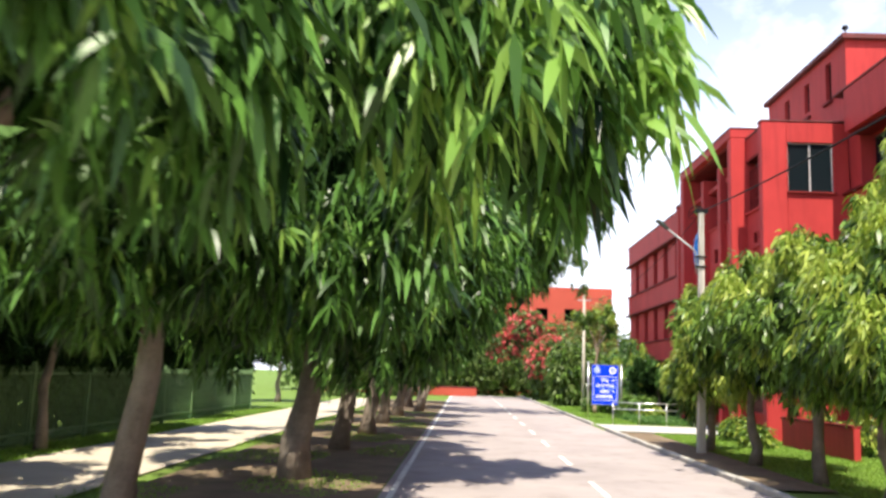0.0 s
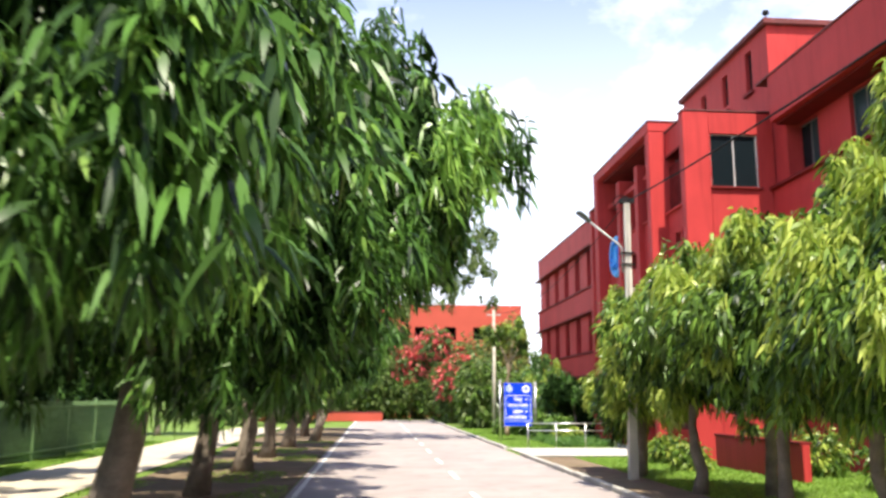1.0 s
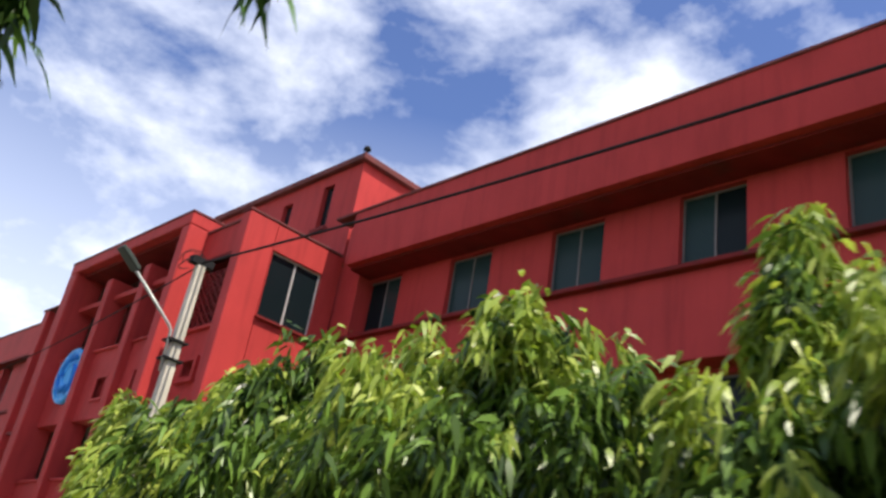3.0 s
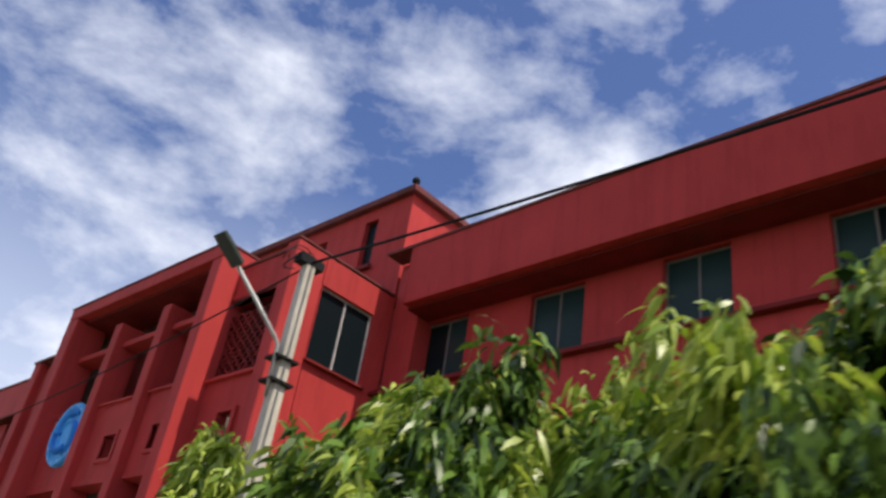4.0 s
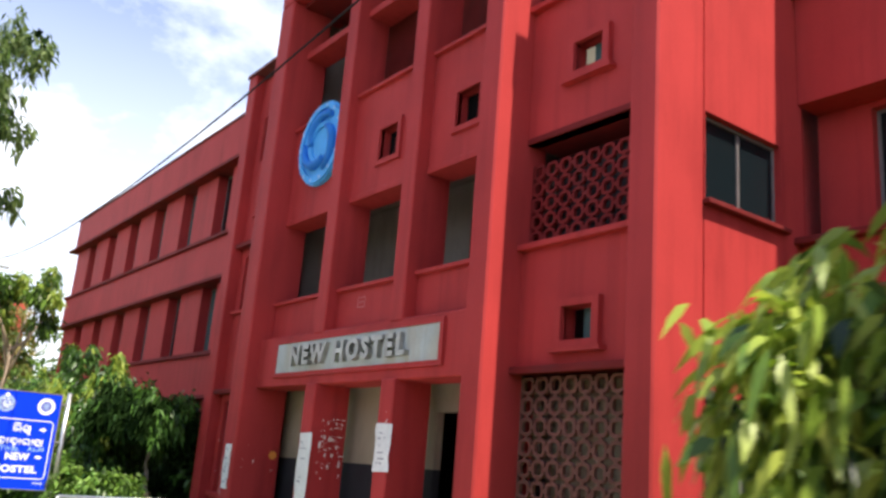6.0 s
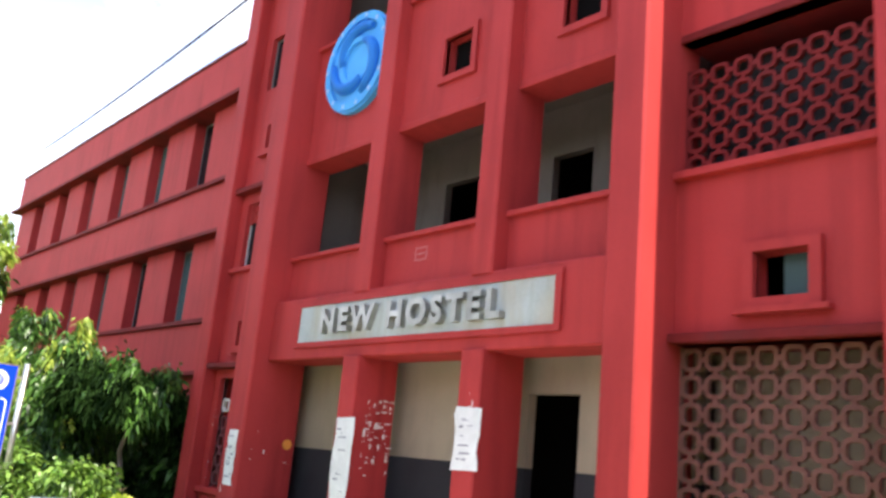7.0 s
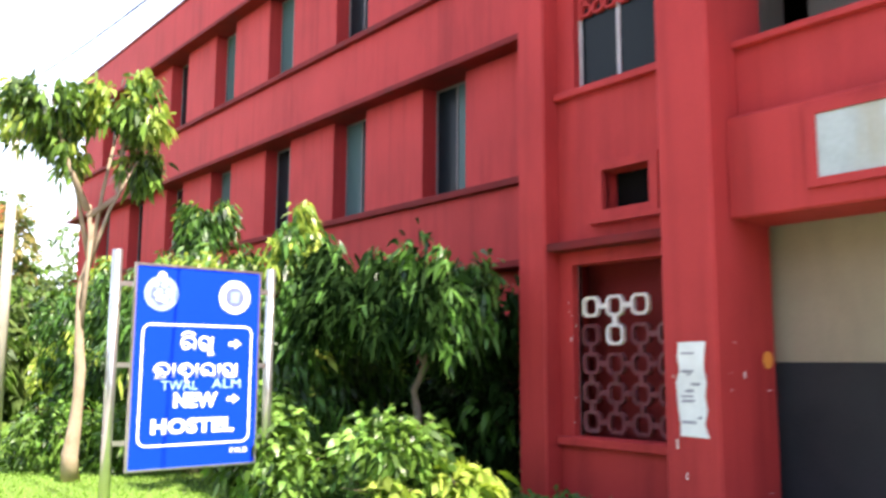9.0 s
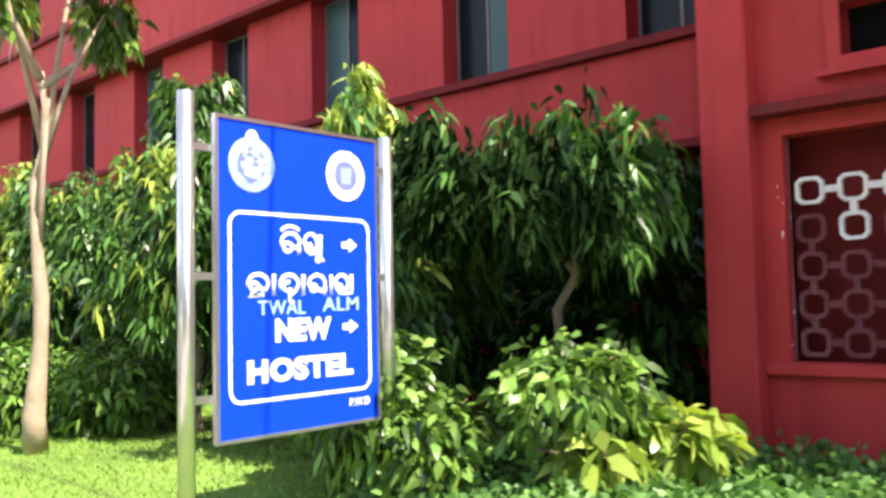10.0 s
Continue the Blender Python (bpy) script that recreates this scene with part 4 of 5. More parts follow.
for i in range(11):
    block("post", GREEN_MTL, FE, -10.25, -10.15, 5.9 + 3 * i, 6.0 + 3 * i, -0.05, 2.0, 0.01)


# ---- plants ----
def leaf_mesh(name, pos, direc, length, width, droop, rng, slim=False):
    """Many lance-shaped leaves in one mesh: each a six-cornered blade bent along its length."""
    n = len(pos)
    d = direc / np.linalg.norm(direc, axis=1, keepdims=True)
    s = np.cross(d, rng.normal(size=(n, 3)))
    s /= np.linalg.norm(s, axis=1, keepdims=True) + 1e-9
    L, W = length[:, None], width[:, None]
    down = np.array([0, 0, -1.0])
    p1 = pos + d * L * 0.33 + down * droop * L * 0.05
    p2 = pos + d * L * 0.68 + down * droop * L * 0.22
    p3 = pos + d * L + down * droop * L * 0.55
    v = np.stack([pos, p1 + s * W * .5, p1 - s * W * .5, p2 + s * W * .38, p2 - s * W * .38, p3], axis=1).reshape(-1, 3)
    base = (np.arange(n) * 6)[:, None]
    if slim:   # two triangles bent at the middle
        pm = pos + d * L * 0.5 + down * droop * L * 0.12
        v = np.stack([pos, pm + s * W * .5, pm - s * W * .5, p3], axis=1).reshape(-1, 3)
        base = (np.arange(n) * 4)[:, None]
        tri = np.concatenate([base + np.array([[0, 2, 1]]), base + np.array([[1, 2, 3]])], axis=1).reshape(-1, 3)
        me = bpy.data.meshes.new(name)
        me.vertices.add(len(v))
        me.vertices.foreach_set("co", v.ravel())
        me.loops.add(len(tri) * 3)
        me.loops.foreach_set("vertex_index", tri.ravel().astype(np.int32))
        me.polygons.add(len(tri))
        me.polygons.foreach_set("loop_start", (np.arange(len(tri)) * 3).astype(np.int32))
        me.update(calc_edges=True)
        return me
    tri = np.concatenate([base + np.array([[0, 2, 1]]), base + np.array([[3, 4, 5]])], axis=1).reshape(-1, 3)
    quad = base + np.array([[1, 2, 4, 3]])
    me = bpy.data.meshes.new(name)
    nt, nq = len(tri), len(quad)
    me.vertices.add(len(v))
    me.vertices.foreach_set("co", v.ravel())
    me.loops.add(nt * 3 + nq * 4)
    me.loops.foreach_set("vertex_index", np.concatenate([tri.ravel(), quad.ravel()]).astype(np.int32))
    me.polygons.add(nt + nq)
    me.polygons.foreach_set("loop_start", np.concatenate([np.arange(nt) * 3, nt * 3 + np.arange(nq) * 4]).astype(np.int32))
    me.update(calc_edges=True)
    me.validate()
    return me


def foliage(parent, name, centres, material, rng, per=8, length=0.2, width=0.045, down=0.7, spread=0.62, jitter=0.06, droop=1.0, out=None, label="", slim=False):
    c = np.repeat(centres, per, axis=0)
    n = len(c)
    direc = rng.normal(size=(n, 3)) * spread + np.array([0, 0, -down])
    if out is not None:
        direc += np.repeat(out, per, axis=0) * 0.45
    me = leaf_mesh(name, c + rng.normal(size=(n, 3)) * jitter, direc, length * rng.uniform(.65, 1.25, n), width * rng.uniform(.7, 1.3, n), droop, rng, slim)
    me.materials.append(material)
    ob = new(name, me)
    ob.parent = parent
    return tagged(ob, label, kind="stuff") if label else ob


def trunk_mesh(base, top, r0, r1, rng, wob=0.06, n=10):
    pts, rad = [], []
    for i in range(n + 1):
        t = i / n
        p = Vector(base).lerp(Vector(top), t) + Vector((rng.normal() * wob, rng.normal() * wob, 0)) * (0 < i < n)
        pts.append(p)
        rad.append((r0 + (r1 - r0) * t) * (1.35 if i == 0 else 1.0) * (1 + 0.08 * rng.normal()))
    bm = bmesh.new()
    tube(bm, pts, rad, 12)
    return bm, pts


def drooping_tree(name, label, base, lobes, n_tips, seed, hang=1.2, floor=None, r0=0.22, leaf=(0.2, 0.045), mats=(None, None), young=0.15, bark=None, step=0.16, per=8, trunk_top=None, inner=0.3, group="", dense=1.0, slim=False, low=0.12):
    """A tree whose shoots hang down: tips are scattered over the crown's lobes, and leaf whorls hang in strands below each tip."""
    rng = np.random.default_rng(seed)
    T = thing(name, label, "tree", (0, 0, 0), group)
    cz = max(l[2] for l in lobes)
    top = trunk_top or (lobes[0][0], lobes[0][1], cz)
    bm, pts = trunk_mesh(base, top, r0, r0 * 0.3, rng, 0.05)
    part("trunk", bm, bark or BARK, T)
    vol = np.array([l[3] * l[4] * l[5] for l in lobes]) ** (2 / 3)
    pick = rng.choice(len(lobes), n_tips, p=vol / vol.sum())
    cs, outs, ys = [], [], []
    zall = [l[2] + l[5] for l in lobes] + [l[2] - l[5] for l in lobes]
    for i, (lx, ly, lz, rx, ry, rz) in enumerate(lobes):
        k = int((pick == i).sum())
        kc = max(5, k // 8)
        uc = rng.normal(size=(kc, 3))
        uc /= np.linalg.norm(uc, axis=1, keepdims=True)
        rad = np.where(rng.uniform(size=kc) < inner, rng.uniform(0.3, 0.75, kc), rng.uniform(0.82, 1.1, kc))
        lump = 1 + 0.13 * np.sin(uc[:, 0] * 6 + i) * np.sin(uc[:, 1] * 5 + 2 * i) + 0.10 * np.sin(uc[:, 2] * 9 + uc[:, 0] * 4)
        pc = np.array([lx, ly, lz]) + uc * np.array([rx, ry, rz]) * (rad * lump)[:, None]
        hc = (pc[:, 2] - min(zall)) / (max(zall) - min(zall))
        # second colour for high outer clumps: new growth, and painted sunlight
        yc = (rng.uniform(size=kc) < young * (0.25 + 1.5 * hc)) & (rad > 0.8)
        at = rng.integers(kc, size=k)
        u = uc[at]
        p = pc[at] + rng.normal(size=(k, 3)) * np.array([0.15, 0.15, 0.13]) * min(1.3, max(0.35, min(rx, ry)))
        strand = rng.integers(3, max(4, int(hang / step)), k)
        for j in range(int(strand.max()) if k else 0):
            m = strand > j
            q = p[m] + np.array([0, 0, -step]) * j + rng.normal(size=(int(m.sum()), 3)) * 0.035 + u[m] * np.array([1, 1, 0]) * 0.05 * math.sin(j * 0.5)
            cs.append(q)
            ys.append(yc[at][m])
            outs.append(u[m] * np.array([1, 1, 0.2]))
        # limbs out to the lobe
        if i and i < 9:
            b = bmesh.new()
            a = pts[min(len(pts) - 2, 5 + i % 4)]
            tube(b, [a, a.lerp(Vector((lx, ly, lz)), .5) + Vector((0, 0, .25)), Vector((lx, ly, lz))], [r0 * .45, r0 * .28, r0 * .12], 7)
            part("limb", b, bark or BARK, T)
    c, o, yy = np.concatenate(cs), np.concatenate(outs), np.concatenate(ys)
    if floor is not None:
        ok = c[:, 2] > floor(c[:, 0], c[:, 1])
        c, o, yy = c[ok], o[ok], yy[ok]
    yy = yy ^ (rng.uniform(size=len(c)) < 0.06)
    foliage(T, "crown", c[~yy], mats[0], rng, per, leaf[0], leaf[1], out=o[~yy], slim=slim)
    # broad near-black leaves inside the crown, painting its inner shade
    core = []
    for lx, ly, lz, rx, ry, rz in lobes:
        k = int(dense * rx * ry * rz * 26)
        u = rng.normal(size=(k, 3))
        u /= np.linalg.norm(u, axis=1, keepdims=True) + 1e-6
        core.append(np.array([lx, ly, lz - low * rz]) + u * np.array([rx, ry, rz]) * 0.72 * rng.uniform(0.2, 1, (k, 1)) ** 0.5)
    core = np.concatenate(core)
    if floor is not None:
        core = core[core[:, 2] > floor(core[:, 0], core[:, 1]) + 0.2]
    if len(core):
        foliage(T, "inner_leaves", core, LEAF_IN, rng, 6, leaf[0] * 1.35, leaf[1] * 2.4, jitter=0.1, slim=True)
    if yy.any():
        foliage(T, "second_leaves", c[yy], mats[1], rng, per, leaf[0], leaf[1], out=o[yy], slim=slim)
    return T


# left row: large trees over the road's edge
def over_road(x, y):
    return 1.75 + 0.86 * np.clip(x + 1.2, 0, 4) + 0.12 * np.sin(y * 3.1 + x * 2)


def near_road(x, y):
    return 2.7 + 0.2 * np.clip(x + 0.9, 0, 2) + 0.35 * np.sin(y * 2.3 + x * 2.9)


# plain leaf, and its sunlit copy for the outside of the crown
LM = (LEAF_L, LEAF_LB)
LL = "tall roadside tree with long drooping glossy green leaves"
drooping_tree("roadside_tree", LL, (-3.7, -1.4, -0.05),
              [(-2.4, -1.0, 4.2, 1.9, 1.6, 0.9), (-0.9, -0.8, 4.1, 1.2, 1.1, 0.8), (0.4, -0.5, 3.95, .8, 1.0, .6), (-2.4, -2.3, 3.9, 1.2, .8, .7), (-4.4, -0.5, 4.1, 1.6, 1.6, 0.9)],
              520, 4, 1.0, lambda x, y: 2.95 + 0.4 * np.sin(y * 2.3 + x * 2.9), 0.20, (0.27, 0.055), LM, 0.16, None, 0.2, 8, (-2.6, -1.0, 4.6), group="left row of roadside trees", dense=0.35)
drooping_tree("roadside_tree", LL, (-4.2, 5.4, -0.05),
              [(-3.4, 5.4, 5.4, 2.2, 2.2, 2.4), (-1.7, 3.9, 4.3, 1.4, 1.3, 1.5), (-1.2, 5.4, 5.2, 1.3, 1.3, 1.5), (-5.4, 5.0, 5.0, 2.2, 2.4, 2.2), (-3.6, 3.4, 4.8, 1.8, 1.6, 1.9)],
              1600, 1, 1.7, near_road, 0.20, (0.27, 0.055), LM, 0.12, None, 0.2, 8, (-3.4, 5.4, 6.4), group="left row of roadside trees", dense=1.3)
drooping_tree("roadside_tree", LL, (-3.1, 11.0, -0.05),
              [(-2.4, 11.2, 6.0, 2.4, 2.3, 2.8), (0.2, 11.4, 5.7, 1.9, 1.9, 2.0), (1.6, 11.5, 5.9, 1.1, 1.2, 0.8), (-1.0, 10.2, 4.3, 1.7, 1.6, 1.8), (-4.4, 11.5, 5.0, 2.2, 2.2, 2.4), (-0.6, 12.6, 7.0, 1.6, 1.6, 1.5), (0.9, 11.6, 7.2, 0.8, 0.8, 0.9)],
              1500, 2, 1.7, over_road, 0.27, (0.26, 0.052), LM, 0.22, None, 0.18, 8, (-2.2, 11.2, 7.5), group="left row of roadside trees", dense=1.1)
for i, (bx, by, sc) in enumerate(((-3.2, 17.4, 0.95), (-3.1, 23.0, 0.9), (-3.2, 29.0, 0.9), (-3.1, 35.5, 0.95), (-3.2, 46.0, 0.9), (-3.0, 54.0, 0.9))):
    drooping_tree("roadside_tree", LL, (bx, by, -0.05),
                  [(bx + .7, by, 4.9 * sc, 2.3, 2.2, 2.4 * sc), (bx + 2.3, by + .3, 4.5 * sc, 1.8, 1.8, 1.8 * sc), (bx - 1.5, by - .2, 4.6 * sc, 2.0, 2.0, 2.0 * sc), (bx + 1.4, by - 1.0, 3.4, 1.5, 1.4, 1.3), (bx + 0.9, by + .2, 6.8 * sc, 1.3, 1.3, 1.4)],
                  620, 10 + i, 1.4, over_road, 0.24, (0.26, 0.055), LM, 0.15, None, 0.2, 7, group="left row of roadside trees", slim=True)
# near-black leaves put the garden's shade into the trees' colour
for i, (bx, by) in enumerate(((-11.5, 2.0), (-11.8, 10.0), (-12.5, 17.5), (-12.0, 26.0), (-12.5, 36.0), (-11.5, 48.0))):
    drooping_tree("garden_tree", "garden tree behind the green fence, shade painted into its leaves", (bx, by, -0.05),
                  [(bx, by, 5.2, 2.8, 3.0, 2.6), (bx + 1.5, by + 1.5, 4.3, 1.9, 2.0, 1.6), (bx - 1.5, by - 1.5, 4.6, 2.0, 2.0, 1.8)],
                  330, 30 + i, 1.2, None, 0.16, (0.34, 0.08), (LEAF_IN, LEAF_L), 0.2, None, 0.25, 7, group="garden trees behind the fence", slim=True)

# crowns placed to shade the path; their leaf colour is darkened for shade too
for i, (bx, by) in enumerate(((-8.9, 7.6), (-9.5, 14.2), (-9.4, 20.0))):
    drooping_tree("path_tree", "tree shading the footpath, its leaves darkened for shade", (bx, by, -0.05),
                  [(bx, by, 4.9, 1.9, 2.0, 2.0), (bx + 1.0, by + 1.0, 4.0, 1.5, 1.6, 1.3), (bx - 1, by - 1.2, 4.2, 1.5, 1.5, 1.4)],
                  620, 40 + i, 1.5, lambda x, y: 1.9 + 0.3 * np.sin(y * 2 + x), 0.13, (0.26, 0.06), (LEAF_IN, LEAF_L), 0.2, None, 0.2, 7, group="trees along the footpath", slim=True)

# right row: shorter trees with yellow-green tips
RM = (LEAF_R, LEAF_Y)
RLb = "bushy roadside tree with drooping leaves and yellow-green tips"


def hang_floor(x, y):
    return 1.1 + 0.35 * np.sin(y * 1.9) + 0.25 * np.sin(x * 3 + y)


right = (
    ((7.5, 8.9), [(7.5, 8.8, 3.6, 1.6, 1.1, 1.4), (7.5, 9.0, 4.9, .7, .5, .9), (7.5, 9.05, 5.9, .25, .25, .7), (7.2, 7.6, 3.3, 1.4, 1.0, 1.3)]),
    ((7.7, 10.6), [(7.5, 10.5, 3.4, 1.5, .9, 1.1), (7.5, 10.45, 4.9, .4, .38, 1.0), (7.3, 9.8, 4.1, .9, .6, .7)]),
    ((7.6, 13.4), [(7.5, 13.6, 3.8, 1.5, 1.35, 1.4), (7.5, 13.5, 5.1, .65, .6, .6), (7.4, 12.5, 3.5, 1.1, .8, 1.1), (7.3, 14.8, 3.9, 1.0, .8, .9)]),
    ((8.85, 16.6), [(8.6, 16.4, 3.8, 1.5, 1.5, 1.5), (8.4, 15.3, 3.6, 1.2, 1.2, 1.2)]),
    ((7.4, 17.0), [(7.4, 17.3, 3.7, 1.4, 1.2, 1.3), (7.4, 17.4, 4.8, .8, .75, .5), (7.3, 18.5, 3.3, .9, .7, .8)]),
    ((7.55, 21.6), [(7.4, 21.1, 3.6, 1.1, .95, 1.2), (7.45, 21.3, 4.7, .5, .55, .65), (7.4, 22.1, 2.3, 1.0, 1.0, .7), (7.3, 20.4, 3.2, .9, .7, 1.0)]),
)
for i, (b, lobes) in enumerate(right):
    # yellow tips; larger shares on trees 0, 1 and 5 paint sunlit leaves
    drooping_tree("roadside_tree", RLb, (b[0], b[1], -0.05), lobes, 900, 50 + i, 0.95, hang_floor, 0.13, (0.22, 0.058), RM, (0.6, 0.55, 0.4, 0.36, 0.36, 1.4)[i], None, 0.15, 8, (lobes[0][0], lobes[0][1], 5.0), 0.35, group="right row of roadside trees", dense=0.7 if i == 5 else 1.5, low=0.4)

# airy tree leaning over the road further on
drooping_tree("airy_tree", "tall airy tree with sparse small leaves", (-2.4, 41.0, -0.05),
              [(0.5, 41, 9.5, 2.5, 2.5, 2.0), (3.8, 40.6, 9.6, 2.0, 2.2, 1.7), (5.6, 40.4, 10.2, 1.2, 1.4, .9), (4.4, 40.4, 7.4, 1.5, 1.6, 1.0), (2.2, 41, 11.6, 2.0, 2.0, 1.4), (1.8, 41, 6.8, 1.9, 1.9, 1.0), (0.2, 41.5, 5.0, 2.2, 1.8, 1.3), (-2.6, 41.5, 4.6, 2.0, 2.0, 1.8), (4.4, 40.8, 12.0, 1.5, 1.6, 1.0), (3.0, 41, 13.8, 1.6, 1.6, 1.3), (1.8, 41, 16.2, 1.4, 1.5, 1.5), (5.6, 40.6, 8.4, .9, 1.0, .7)],
              1050, 70, 0.55, None, 0.2, (0.20, 0.075), (LEAF_FAR, LEAF_R), 0.3, None, 0.15, 7, (1.0, 41, 9.5), 0.5, dense=0.1, slim=True)

# sapling beside the sign
ST = drooping_tree("sapling", "slender young tree with forked pale trunk on the lawn", (7.93, 47.2, -0.05),
                   [(7.3, 47.2, 5.9, .55, .6, .55), (8.4, 47.2, 6.0, .55, .6, .55), (8.65, 47.1, 5.1, .3, .3, .35), (7.5, 47.3, 5.2, .25, .25, .3), (8.05, 47.2, 4.0, .01, .01, .01)],
                   190, 80, 0.45, None, 0.11, (0.2, 0.07), (LEAF_R, LEAF_Y), 0.28, BARK_PALE, 0.12, 7, (7.95, 47.2, 4.3), 0.4, dense=0.3)
bm = bmesh.new()
tube(bm, [(7.94, 47.2, 4.2), (7.6, 47.2, 4.9), (7.3, 47.2, 5.9)], [.06, .045, .02], 8)
part("limb", bm, BARK_PALE, ST)
bm = bmesh.new()
tube(bm, [(7.94, 47.2, 4.1), (8.4, 47.2, 4.5), (8.45, 47.2, 6.0)], [.06, .045, .02], 8)
part("limb", bm, BARK_PALE, ST)

# shrubs and small trees against the far wing
for i, (bx, by, lobes, lab) in enumerate((
        (10.7, 42.1, [(10.4, 41.7, 2.85, .9, 1.1, .40), (9.9, 42.5, 2.7, .7, .9, .45), (11.0, 41.4, 2.65, .6, .5, .35), (11.6, 42.2, 2.3, .5, .7, .4)], "spreading small tree with hanging leaves darkened for shade"),
        (10.0, 44.2, [(10.0, 44.2, 2.4, 1.0, 1.2, 1.3), (9.9, 44.2, 3.7, .35, .4, .5)], "bushy young tree with reddish new tips"),
        (9.8, 46.9, [(9.8, 46.9, 2.6, 1.0, 1.2, 1.4), (9.7, 46.9, 4.2, .35, .35, .55)], "bushy young tree with reddish new tips"),
        (10.2, 49.8, [(10.2, 49.8, 2.2, 1.1, 1.5, 1.4)], "bushy young tree with reddish new tips"),
        (10.4, 53.5, [(10.4, 53.5, 2.2, 1.2, 2.0, 1.4)], "bushy young tree with reddish new tips"))):
    # the first tree takes the near-black leaf, so its shade is in the colour
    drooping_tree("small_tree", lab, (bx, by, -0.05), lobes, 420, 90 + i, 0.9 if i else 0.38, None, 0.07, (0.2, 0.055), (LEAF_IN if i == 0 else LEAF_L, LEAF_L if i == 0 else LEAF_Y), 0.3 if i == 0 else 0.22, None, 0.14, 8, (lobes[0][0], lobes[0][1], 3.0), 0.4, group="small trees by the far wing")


def shrub(name, label, lobes, n, seed, mats, leaf=(0.16, 0.07), young=0.3, group="shrubs by the sign"):
    rng = np.random.default_rng(seed)
    T = thing(name, label, "shrub", (0, 0, 0), group)
    cs, os_ = [], []
    for lx, ly, lz, rx, ry, rz in lobes:
        u = rng.normal(size=(n, 3))
        u /= np.linalg.norm(u, axis=1, keepdims=True)
        q = np.array([lx, ly, lz]) + u * np.array([rx, ry, rz]) * rng.uniform(.45, 1.05, (n, 1))
        cs.append(q[q[:, 2] > 0.03])
        os_.append(u[q[:, 2] > 0.03])
    c, o = np.concatenate(cs), np.concatenate(os_)
    yy = rng.uniform(size=len(c)) < young
    foliage(T, "leaves", c[~yy], mats[0], rng, 6, leaf[0], leaf[1], down=0.25, spread=0.6, out=o[~yy] * 1.6, slim=name == "hedge_tree")
    foliage(T, "second_leaves", c[yy], mats[1], rng, 6, leaf[0], leaf[1], down=0.25, spread=0.6, out=o[yy] * 1.6)
    for k in range(5):
        b = bmesh.new()
        l = lobes[k % len(lobes)]
        tube(b, [(l[0], l[1], -0.03), (l[0] + rng.normal() * .1, l[1] + rng.normal() * .1, l[2]), (l[0] + rng.normal() * .25, l[1] + rng.normal() * .25, l[2] + l[5] * .8)], [.02, .014, .006], 5)
        part("stem", b, TWIG, T)
    return T


# shrubs added to fill the shaded wall foot, shade painted into their leaves
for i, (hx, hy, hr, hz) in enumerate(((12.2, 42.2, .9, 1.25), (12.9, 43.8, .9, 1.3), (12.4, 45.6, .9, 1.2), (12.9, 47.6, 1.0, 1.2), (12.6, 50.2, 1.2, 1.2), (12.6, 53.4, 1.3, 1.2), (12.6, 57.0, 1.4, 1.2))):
    shrub("shrub", "dense shrub coloured near black for the shade by the wing", [(hx, hy, hz, hr, hr * 1.2, hz)], 420, 180 + i, (LEAF_IN, LEAF_L), (0.2, 0.09), 0.2, "dark shrubs by the far wing")
# dark leaf colour here paints the shade behind the fence
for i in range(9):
    shrub("hedge_bush", "green garden bush behind the fence, coloured dark for shade", [(-11.6, 1.5 + 4.4 * i, 1.5, 1.0, 2.6, 1.5), (-11.9, 3.4 + 4.4 * i, 2.3, .9, 1.6, 1.2)], 420, 190 + i, (LEAF_IN, LEAF_L), (0.26, 0.11), 0.35, "garden bushes behind the fence")
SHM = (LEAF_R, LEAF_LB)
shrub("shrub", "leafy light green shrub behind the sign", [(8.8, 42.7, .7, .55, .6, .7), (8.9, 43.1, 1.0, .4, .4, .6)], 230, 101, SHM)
shrub("shrub", "leafy shrub with yellow-green leaves by the lawn", [(8.85, 42.1, .42, .42, .4, .42)], 190, 102, SHM)
shrub("shrub", "rounded shrub with broad green leaves", [(9.55, 41.15, .85, .62, .55, .38), (9.9, 41.0, .55, .4, .4, .3)], 190, 103, SHM, (0.15, 0.08))
shrub("shrub", "low plant with large yellow leaves", [(9.35, 40.85, .36, .26, .25, .18)], 24, 104, (LEAF_Y, LEAF_Y), (0.30, 0.13))
shrub("shrub", "low plant with large yellow leaves", [(10.16, 40.5, .48, .28, .25, .18)], 24, 105, (LEAF_Y, LEAF_Y), (0.30, 0.13))
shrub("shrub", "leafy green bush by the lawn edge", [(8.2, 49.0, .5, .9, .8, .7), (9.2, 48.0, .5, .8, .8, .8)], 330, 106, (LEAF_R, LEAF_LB))
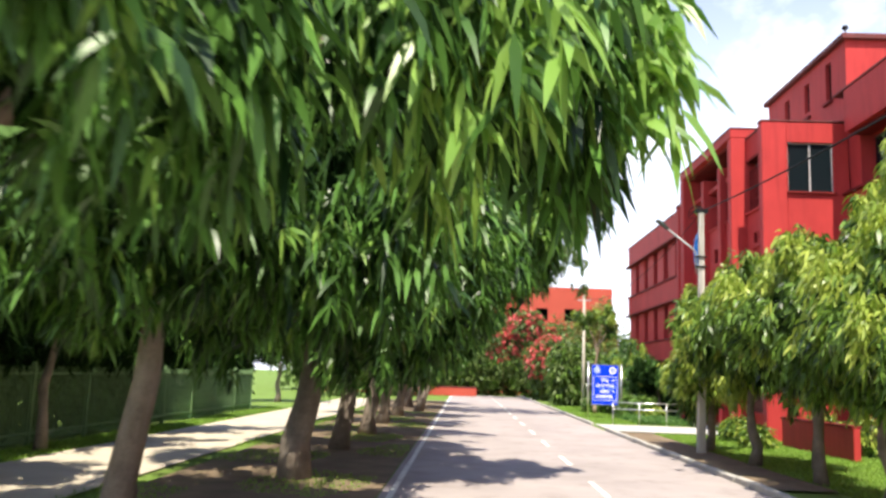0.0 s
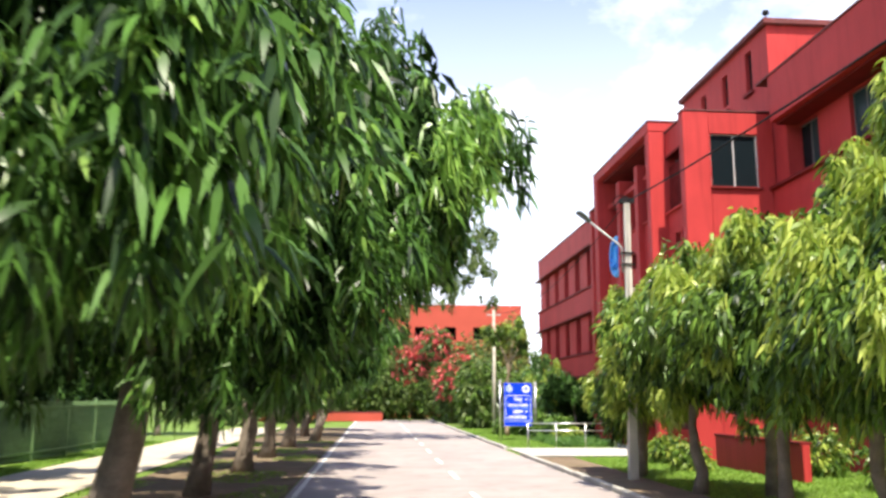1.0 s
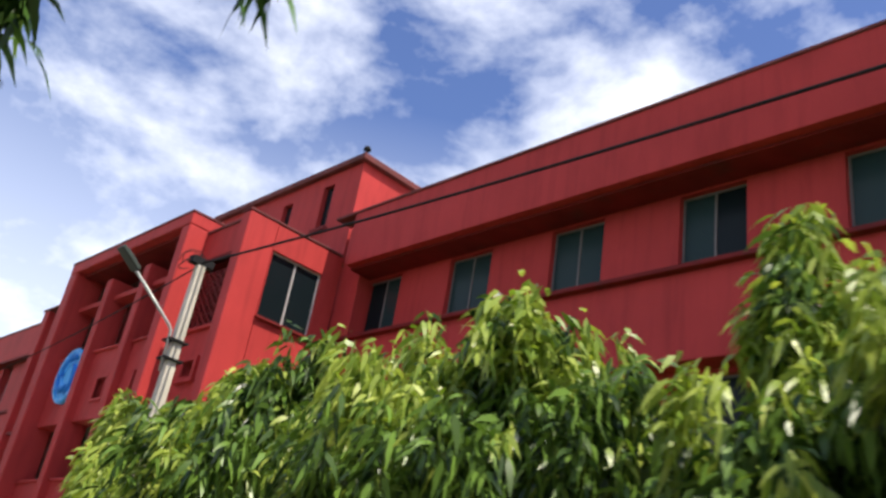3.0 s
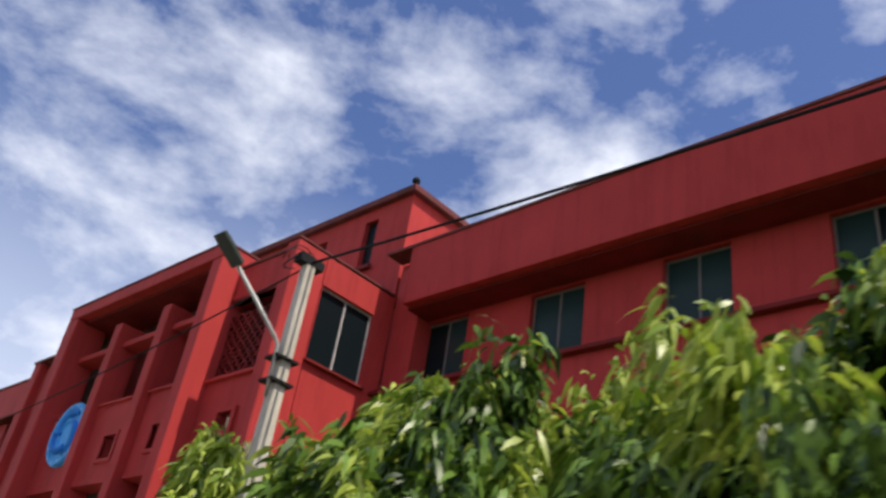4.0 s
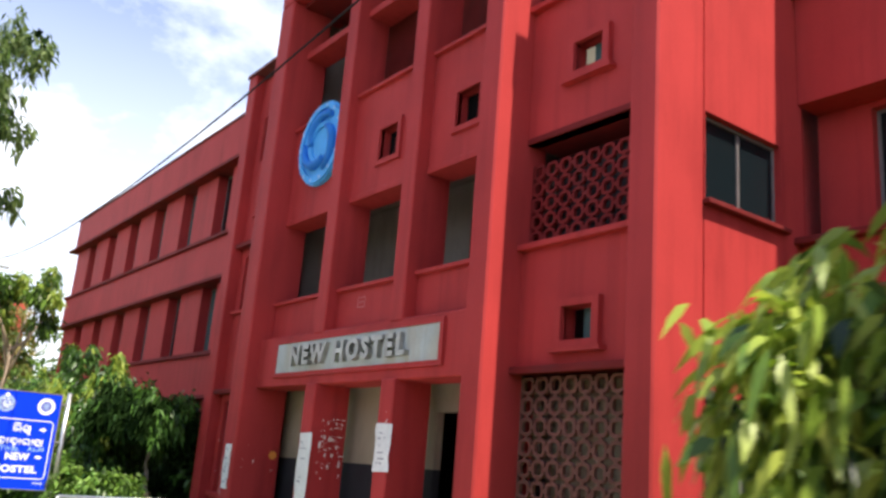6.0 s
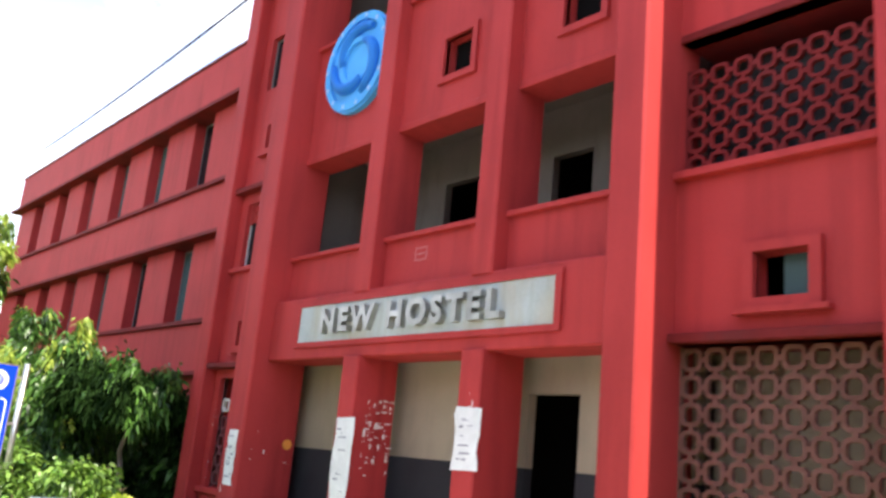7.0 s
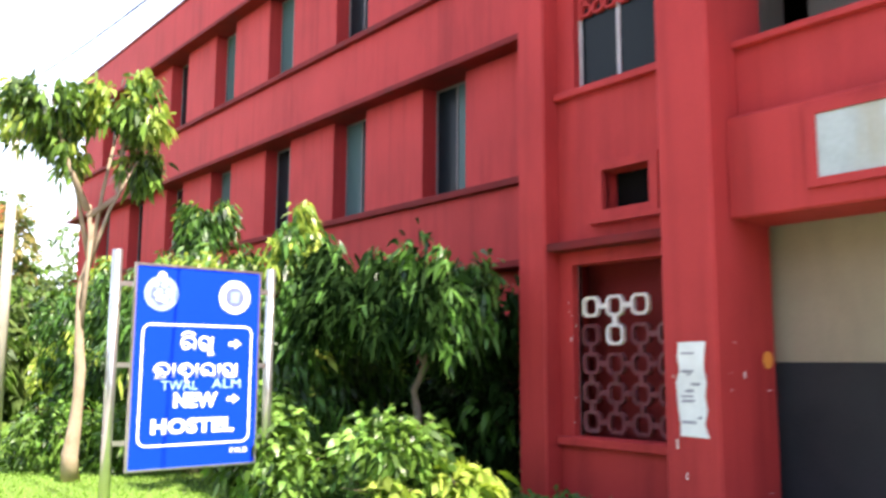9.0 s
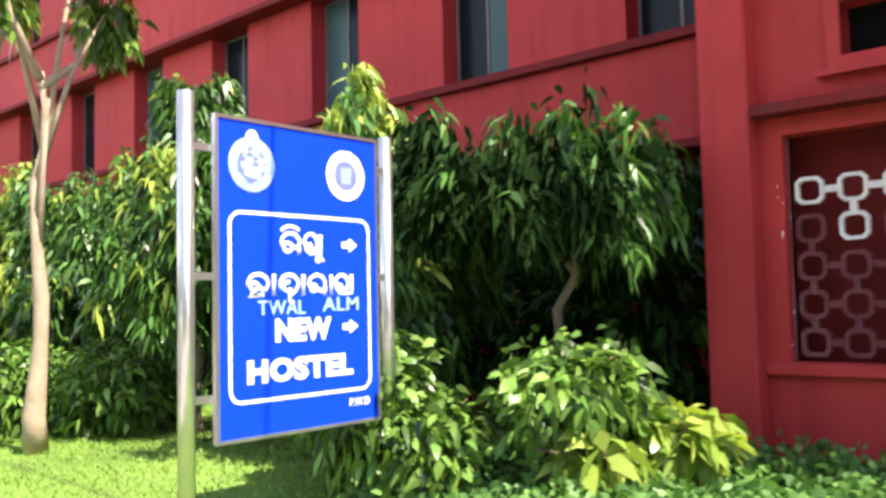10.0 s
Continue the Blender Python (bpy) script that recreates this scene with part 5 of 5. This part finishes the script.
for i, (hx, hy, hr, hz) in enumerate(((8.0, 60, 1.8, 2.4), (9.0, 66, 2.2, 2.6), (7.8, 73, 2.2, 2.6), (8.6, 80, 2.6, 3.0), (-6, 72, 2.6, 2.4), (-10, 66, 2.4, 2.6), (10.8, 62.5, 1.6, 2.2), (14.0, 76, 3.0, 3.4), (10, 88, 3.5, 4.5), (-2, 92, 3.5, 4.5), (20, 84, 4.0, 5.5), (-16, 80, 4, 5), (-6, 84, 2.6, 2.8), (0, 86, 2.4, 2.4), (4.5, 87, 2.4, 2.6), (9, 80, 2.4, 2.8), (-10, 88, 3, 3.4), (3, 90, 2.5, 3.4), (-3.5, 80, 2.4, 3.6), (-9, 94, 4, 6.2), (-3.5, 95, 3.6, 6.4), (1.0, 95, 2.6, 5.2), (1.5, 84, 2.2, 3.4), (6.4, 84, 2.0, 3.6), (11.5, 84, 2.4, 4.2), (-8, 77, 2.6, 3.8))):
    shrub("hedge_tree", "distant rounded green tree beside the road", [(hx, hy, hz, hr, hr, hz)], 620, 120 + i, (LEAF_FAR, LEAF_R), (0.42, 0.17), 0.4, "distant trees along the road")


for i, (hx, hy, hr) in enumerate(((9.9, 26.3, .6), (9.6, 23.4, .5), (12.4, 17.5, .9), (12.2, 13.0, 1.0), (12.6, 9.0, 1.0), (12.4, 21.5, .9), (12.6, 25.2, .8))):
    shrub("shrub", "low yellow-green garden shrub before the building", [(hx, hy, hr * .7, hr, hr * 1.1, hr * .8)], 260, 160 + i, (LEAF_R, LEAF_Y), (0.17, 0.07), 0.4, "garden shrubs by the near wing")


BLOSSOM = leaf_mat("coral_red_blossom", (0.45, 0.05, 0.06), (0.75, 0.22, 0.20), 0.6, 0.3)
LEAF_OL = leaf_mat("olive_leaf", (0.14, 0.14, 0.04), (0.34, 0.27, 0.09), 0.6, 0.3)
shrub("flowering_tree", "green tree covered with coral red blossom", [(6.9, 71, 3.7, 1.5, 1.5, 1.6), (7.6, 72, 4.6, 1.2, 1.2, 1.2), (3.6, 75, 5.6, 1.8, 1.5, 1.9), (5.6, 74, 6.9, 1.5, 1.4, 1.4)], 520, 221, (LEAF_FAR, BLOSSOM), (0.36, 0.2), 0.5, "distant trees along the road")
shrub("olive_tree", "distant olive-brown tree beside the building", [(12.9, 76, 5.2, 1.4, 1.6, 4.6), (11.2, 77, 4.0, 1.4, 1.5, 3.6)], 620, 222, (LEAF_OL, LEAF_FAR), (0.4, 0.17), 0.4, "distant trees along the road")

# lawn and ground cover
def blades(name, label, n, x0, x1, y0, y1, seed, h, w, material, lean=0.5, z=-0.02, mask=None, up=1.0):
    rng = np.random.default_rng(seed)
    p = np.stack([rng.uniform(x0, x1, n), rng.uniform(y0, y1, n), np.full(n, z)], axis=1)
    if mask is not None:
        p = p[mask(p[:, 0], p[:, 1])]
    k = len(p)
    d = rng.normal(size=(k, 3)) * lean
    d[:, 2] = up
    me = leaf_mesh(name, p, d, h * rng.uniform(.5, 1.3, k), w * rng.uniform(.7, 1.3, k), 0.5, rng, True)
    me.materials.append(material)
    return tagged(new(name, me), label, "grass", "", "stuff")


blades("lawn_grass", "short bright green lawn grass", 75000, 5.95, 14.0, 35.5, 60, 201, 0.09, 0.014, GRASS_M)
blades("lawn_grass", "short green lawn grass", 50000, 7.4, 14, 8, 29, 202, 0.12, 0.02, GRASS_M)
blades("verge_grass", "patchy green verge grass", 26000, -5.9, -1.4, 3, 40, 203, 0.10, 0.02, GRASS_M, z=0.02, mask=lambda x, y: np.sin(x * 1.7 + y * .6) + np.sin(y * 1.1 - x) > 0.2)
blades("verge_grass", "green grass by the fence", 14000, -10.2, -9.0, 5, 40, 204, 0.16, 0.03, GRASS_M)
rng0 = np.random.default_rng(210)
n = 8200
gp = np.stack([rng0.uniform(8.4, 13.0, n), rng0.uniform(36.0, 42.6, n), rng0.uniform(0.02, 0.34, n)], axis=1)
gp[:, 2] *= 0.6 + 0.4 * np.sin(gp[:, 0] * 2.1) * np.sin(gp[:, 1] * 1.7)
gp = gp[(gp[:, 0] < 11.2) | (gp[:, 1] > 40.9)]
gc = foliage(None, "ground_cover", gp, LEAF_GC, rng0, 5, 0.11, 0.06, down=-0.15, spread=0.8, jitter=0.05, droop=0.6)
tagged(gc, "low lush green ground cover plants at the wall foot", "ground cover", "", "stuff")

# ---- plan units to metres ----
to_metres = Matrix.Scale(UNIT, 4)
for me in bpy.data.meshes:
    me.transform(to_metres)
for ob in scene.objects:
    if ob.type in ("MESH", "EMPTY"):
        ob.location = ob.location * UNIT
        ob.matrix_parent_inverse.translation = ob.matrix_parent_inverse.translation * UNIT
